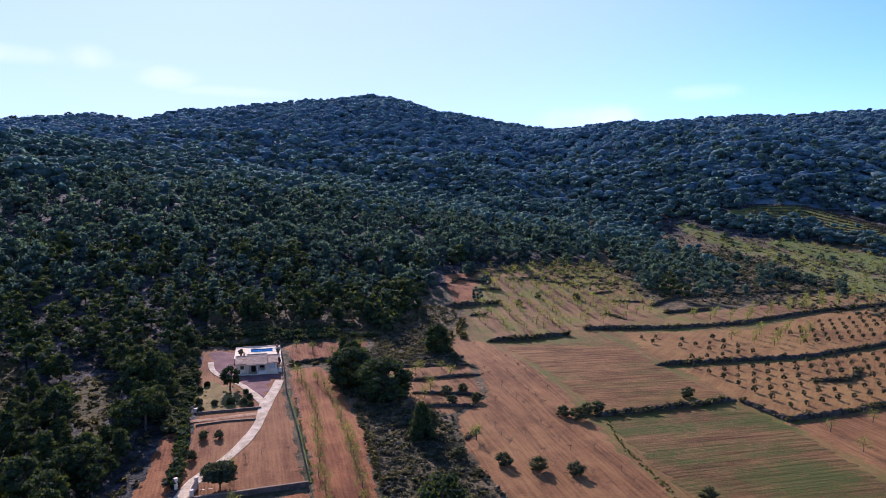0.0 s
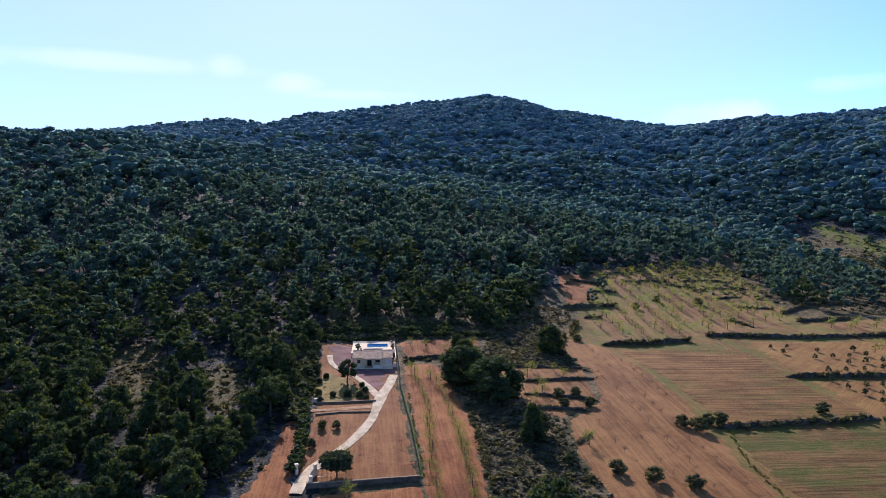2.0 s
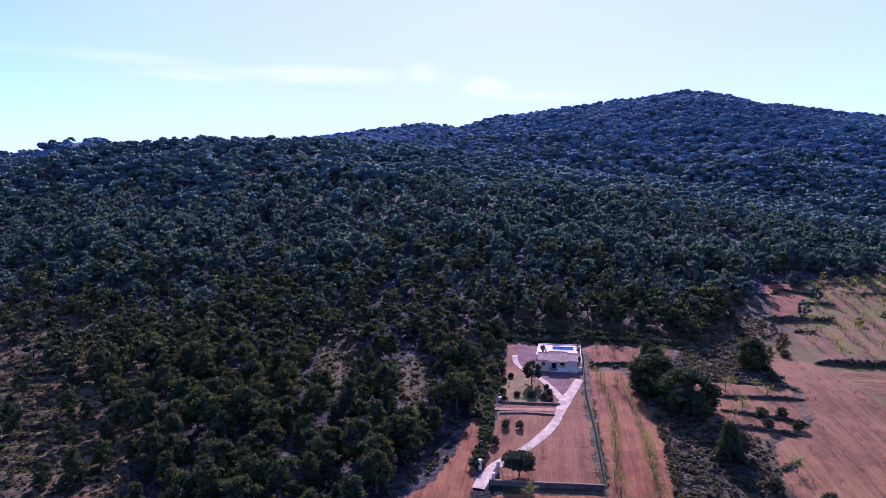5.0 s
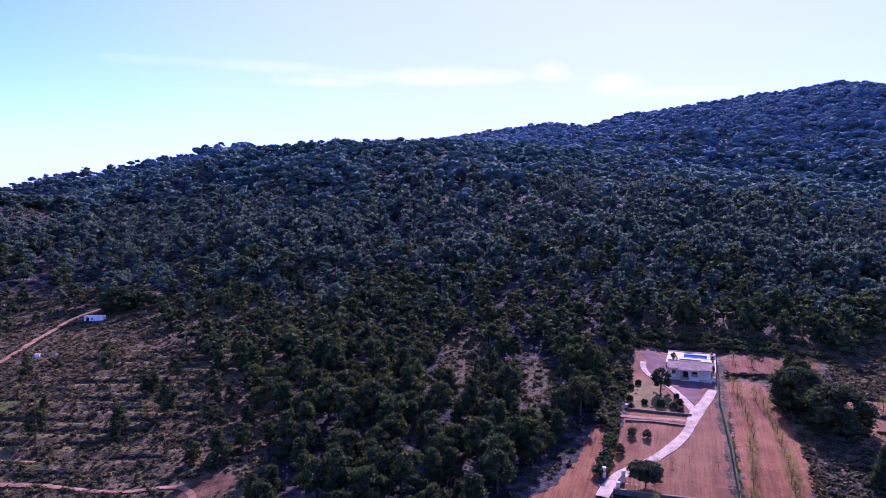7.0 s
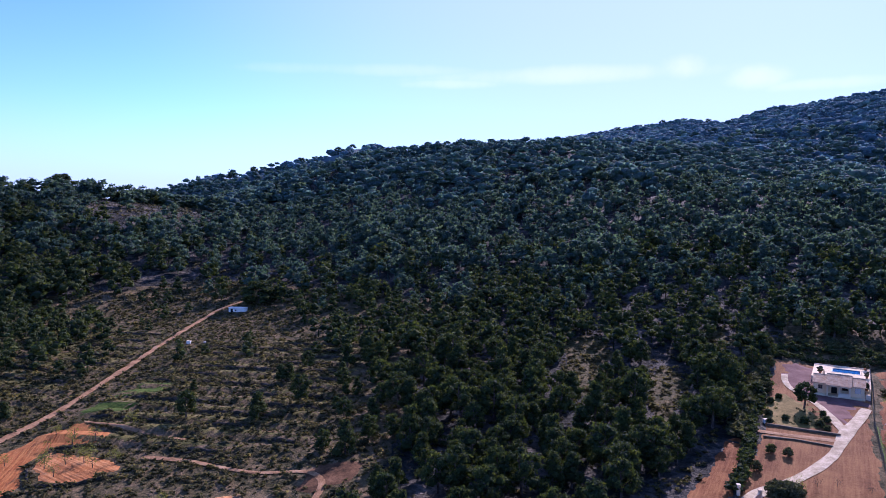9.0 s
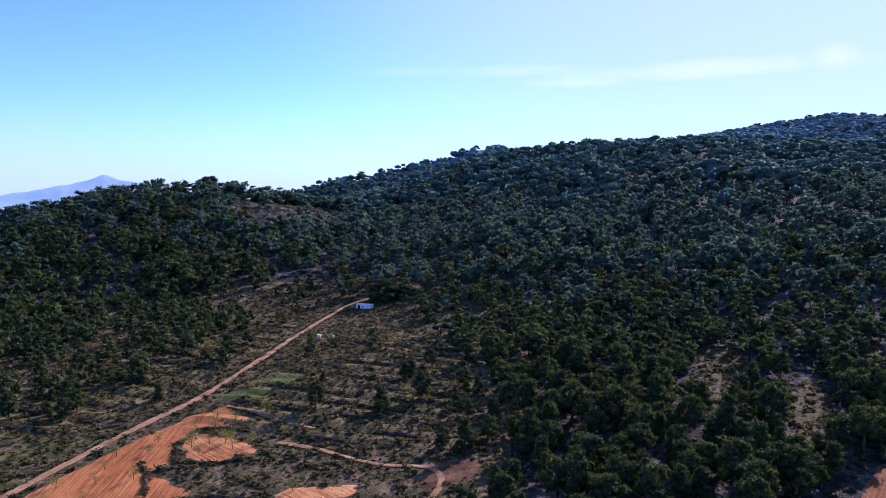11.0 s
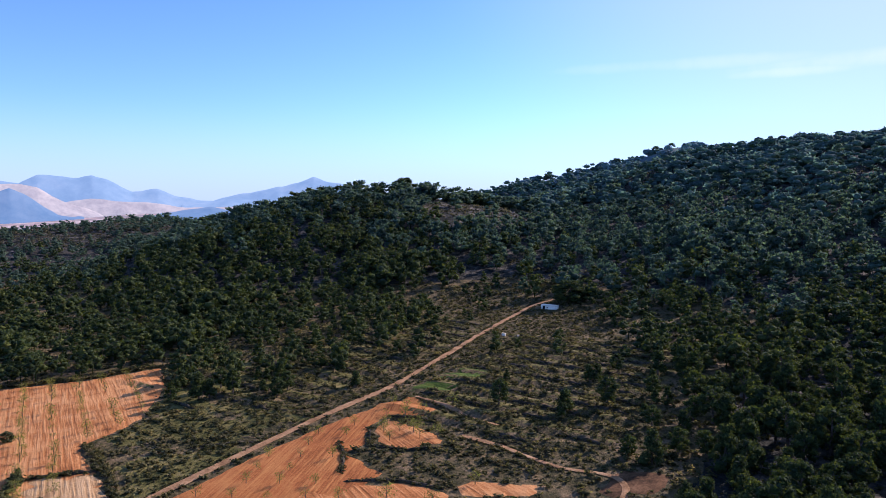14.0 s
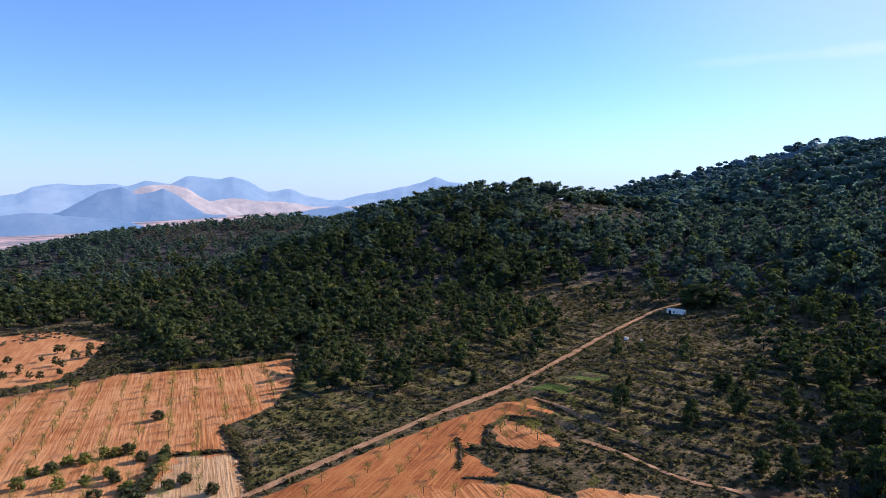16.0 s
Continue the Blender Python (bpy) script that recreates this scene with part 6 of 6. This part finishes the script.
def fence(line, h, label):
    f = new("fence")
    x0, y0 = line[0]
    f.matrix_basis = pose(x0, y0, ground(x0, y0))
    tagged(f, label, "fence")
    pts = along(line, 2.5)
    post = None
    for i, (x, y, dx, dy) in enumerate(pts):
        at = Vector((x - x0, y - y0, ground(x, y) - ground(x0, y0)))
        if post is None:
            bm = bmesh.new()
            tube(bm, [(0, 0, -0.4), (0, 0, h)], [0.04, 0.04], 6)
            ob = part("post", bm, "metal", f)
            post = ob.data
        else:
            ob = new("post", post)
            ob.parent = f
        ob.location = at
        if i:
            # one bay of wire mesh
            px, py, _, _ = pts[i - 1]
            a = Vector((px - x0, py - y0, ground(px, py) - ground(x0, y0)))
            bm = bmesh.new()
            for k in range(9):
                z = 0.06 + (h - 0.1) * k / 8
                tube(bm, [a + Vector((0, 0, z)), at + Vector((0, 0, z))], [0.006, 0.006], 3)
            for k in range(1, 12):
                q = a.lerp(at, k / 12)
                tube(bm, [q + Vector((0, 0, 0.05)), q + Vector((0, 0, h - 0.05))], [0.006, 0.006], 3)
            part("wire_mesh", bm, "metal", f)


fence([(95.2, 183), (86, 163), (76.4, 144), (66.6, 121), (56.6, 99)], 1.8, "dark wire mesh fence along the plot")


# ---- the white cabin and small things up the valley ----
def cabin():
    c = thing("cabin", -105.3, 257, ground(-105.3, 257) - 0.75, -5, "long white mobile cabin with a dark doorway", "cabin")
    c.scale = (0.85, 0.85, 0.85)
    part("floor_frame", boxed(-4.1, -1.25, -0.5, 4.1, 1.25, 0.25), "metal", c)
    part("front_wall", wall_with_hole(-4.1, 4.1, -1.25, 0.25, 2.6, (-3.2, -1.9, 0.3, 2.2), 0.1), "cabin", c)
    part("back_wall", boxed(-4.1, 1.15, 0.25, 4.1, 1.25, 2.6), "cabin", c)
    for x in (-4.1, 4.0):
        part("end_wall", boxed(x, -1.149, 0.25, x + 0.1, 1.149, 2.6), "cabin", c)
    part("roof", boxed(-4.2, -1.4, 2.602, 4.2, 1.4, 2.8, bevel=0.05), "cabin", c)
    d = part("door", boxed(-3.18, -1.2, 0.3, -1.92, -1.16, 2.18), "glass_dark", c, "dark open doorway")
    part("handle", boxed(-2.05, -1.25, 1.2, -2.0, -1.2, 1.35), "metal", d)
    for x in (-0.6,):
        w = part("window", boxed(x - 0.4, -1.29, 1.2, x + 0.4, -1.252, 1.9), "metal", c)
        part("pane", boxed(x - 0.34, -1.30, 1.26, x + 0.34, -1.292, 1.84), "glass_dark", w)


cabin()


def tank(x, y, s, label, name):
    t = thing(name, x, y, label=label, category="tank")
    part("body", boxed(-0.7 * s, -0.5 * s, -0.1, 0.7 * s, 0.5 * s, 0.95 * s, bevel=0.06), "cabin", t)
    part("lid", boxed(-0.75 * s, -0.55 * s, 0.952 * s, 0.75 * s, 0.55 * s, 1.03 * s, bevel=0.02), "white_wall", t)
    bm = bmesh.new()
    tube(bm, [(0.5 * s, -0.56 * s, 0.3 * s), (0.5 * s, -0.5 * s, 0.3 * s)], [0.06 * s, 0.06 * s], 8)
    part("tap", bm, "metal", t)


tank(-103, 210, 0.95, "small white water tank beside the track", "water_tank")
tank(-98, 211, 0.5, "small pale box beside the track", "water_box")
tank(55.5, 145.5, 0.8, "small white well housing on the garden bank", "well_housing")

# ---- the far distance ----


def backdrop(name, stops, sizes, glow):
    """Far land; the pale air before it is painted in as colour and glow."""
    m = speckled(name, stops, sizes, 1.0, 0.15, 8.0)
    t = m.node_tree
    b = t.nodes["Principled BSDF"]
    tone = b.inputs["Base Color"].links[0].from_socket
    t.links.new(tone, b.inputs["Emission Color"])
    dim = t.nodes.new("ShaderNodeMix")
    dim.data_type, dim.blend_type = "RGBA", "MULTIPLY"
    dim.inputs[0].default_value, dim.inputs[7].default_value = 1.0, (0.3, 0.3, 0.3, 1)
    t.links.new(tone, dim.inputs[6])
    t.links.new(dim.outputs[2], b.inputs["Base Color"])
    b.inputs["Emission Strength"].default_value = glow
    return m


# haze painted into these tones; the glow flattens their shading
MAT["range_far"] = backdrop("hazed_blue_mountain", [(0.3, (0.185, 0.275, 0.345)), (0.5, (0.215, 0.305, 0.37)), (0.7, (0.255, 0.335, 0.385))], (400.0, 70.0), 0.85)
MAT["range_mid"] = backdrop("hazed_blue_hill", [(0.3, (0.105, 0.175, 0.245)), (0.7, (0.150, 0.215, 0.275))], (260.0, 40.0), 0.95)
MAT["quarry"] = backdrop("hazed_pale_quarry_rock", [(0.3, (0.42, 0.38, 0.35)), (0.7, (0.60, 0.53, 0.45))], (90.0, 25.0), 0.58)


def mountain_range(name, crest, d, depth, material, label, foot=-100.0, seed=0):
    """A far ridge with two flanks and worn ribs; crest as bearings and angles."""
    rs = Wobble(seed)
    verts, faces = [], []
    steps, rows = 150, 25
    az = [c[0] for c in crest]
    for i in range(steps + 1):
        b = az[0] + (az[-1] - az[0]) * i / steps
        el = float(np.interp(b, az, [c[1] for c in crest]))
        top = EYE_Z + d * math.tan(radians(el)) 
        end = min(i, steps - i) / (0.03 * steps)
        top = foot + (top - foot) * (smoothstep(0, 1, end) if end < 1 else 1)
        for j in range(rows):
            t = (j - (rows // 2)) / (rows // 2)
            r = d + t * depth
            x, y = polar(b, r)
            k = (1 - abs(t)) ** 0.9
            z = foot + (top - foot) * k
            if 0.05 < k:
                z += (float(rs(x, y, 330)) * 110 + float(rs(x, y, 140)) * 50 + float(rs(x, y, 60)) * 18) * (1 - k) * k * 2.5 + (float(rs(x, y, 150)) * 16 + float(rs(x, y, 60)) * 9) * (k > 0.99)
            verts.append((x, y, z))
        if i:
            b0 = i * rows
            faces += [(b0 - rows + j, b0 + j, b0 + j + 1, b0 - rows + j + 1) for j in range(rows - 1)]
    ob = mesh_object(name, np.array(verts), np.array(faces), material, smooth=True)
    return tagged(ob, label, "mountain", kind="structure")


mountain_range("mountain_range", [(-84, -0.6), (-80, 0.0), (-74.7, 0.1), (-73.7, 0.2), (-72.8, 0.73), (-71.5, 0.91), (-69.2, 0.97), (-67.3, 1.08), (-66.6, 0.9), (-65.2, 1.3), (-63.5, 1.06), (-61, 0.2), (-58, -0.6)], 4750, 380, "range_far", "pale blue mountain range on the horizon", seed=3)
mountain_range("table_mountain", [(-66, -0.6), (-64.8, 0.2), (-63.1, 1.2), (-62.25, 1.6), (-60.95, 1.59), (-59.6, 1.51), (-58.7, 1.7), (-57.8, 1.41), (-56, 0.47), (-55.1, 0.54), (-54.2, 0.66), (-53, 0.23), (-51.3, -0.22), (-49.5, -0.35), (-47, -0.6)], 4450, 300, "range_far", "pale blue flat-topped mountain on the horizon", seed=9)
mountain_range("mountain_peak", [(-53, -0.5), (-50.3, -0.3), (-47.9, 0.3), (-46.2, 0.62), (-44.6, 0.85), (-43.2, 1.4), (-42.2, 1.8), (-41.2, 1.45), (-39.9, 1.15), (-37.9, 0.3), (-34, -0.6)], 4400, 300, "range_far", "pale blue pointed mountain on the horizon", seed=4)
mountain_range("pale_plain", [(-67, -1.9), (-65, -0.8), (-62, -0.45), (-58.8, -0.15), (-56.5, -0.35), (-54.2, -0.48), (-51.8, -0.85), (-49, -0.8), (-46, -1.0), (-43, -1.9)], 4180, 120, "quarry", "pale hazy plain below the far mountains", seed=10)
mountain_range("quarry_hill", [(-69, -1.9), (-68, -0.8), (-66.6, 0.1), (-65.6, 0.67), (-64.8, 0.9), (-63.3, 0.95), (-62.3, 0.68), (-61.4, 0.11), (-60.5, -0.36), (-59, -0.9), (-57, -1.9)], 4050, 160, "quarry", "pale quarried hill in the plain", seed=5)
mountain_range("hazed_blue_hill", [(-73, -1.5), (-71.1, -1.08), (-69.8, -0.33), (-68.5, 0.43), (-66.9, 0.75), (-65.9, 0.2), (-64.6, 0.44), (-64, 0.67), (-63.1, 0.22), (-61.9, -0.7), (-61, -1.33), (-59, -1.6)], 3800, 200, "range_mid", "hazy blue hill in front of the quarry", seed=6)
mountain_range("hazed_blue_hill", [(-55.5, -1.9), (-54, -1.3), (-52.1, -1.05), (-50.3, -0.8), (-48.4, -1.1), (-47.1, -0.6), (-46, -1.1), (-44, -1.6), (-41, -2.2)], 2700, 200, "range_mid", "small dark blue hill beyond the woods", foot=-110, seed=7)
mountain_range("hazed_blue_hill", [(-82, -1.5), (-78, -1.2), (-74.8, -1.2), (-72.7, -1.15), (-69.5, -1.4), (-67.6, -1.6), (-65, -2.2)], 2900, 160, "range_mid", "low hazy hill on the plain", foot=-110, seed=8)

side_hedge([(72, 192), (82, 190), (96, 186), (112, 178), (123, 172)], 1.6, 20, "wild bushes behind the pool terrace", "pine")
side_hedge([(73, 197), (84, 195), (98, 190), (116, 181)], 1.9, 21, "wild bushes behind the pool terrace", "pine", 2.5)
side_hedge([(76, 203), (88, 200), (104, 195), (122, 184)], 1.9, 22, "wild bushes behind the pool terrace", "olive", 3.0)
side_hedge([(54, 146), (58, 153), (62, 160)], 0.45, 23, "low weeds on the garden bank", "weed", 3.0)
side_hedge([(59, 145), (65, 147), (68, 155)], 0.45, 24, "low weeds on the garden bank", "scrub", 2.5)


def meadow_bushes():
    rs = np.random.RandomState(77)
    x, y = 320 + 215 * rs.rand(2200), 92 + 215 * rs.rand(2200)
    open_land = inside(MEADOW, x, y) | inside(UPPER_MEADOW, x, y)
    brown = inside([(424, 223), (465, 228), (431, 193), (394, 158), (367, 129), (344, 108), (309, 124), (296, 134), (317, 159), (375, 203)], x, y)
    k = (open_land & (rs.rand(2200) < 0.12 + 0.5 * WOB(x, y, 30))) | (brown & (rs.rand(2200) < 0.9))
    bushes("meadow_bushes", x[k], y[k], 0.8, 2.8, "olive", "scattered dark bushes and small trees in the meadow", rs)


meadow_bushes()
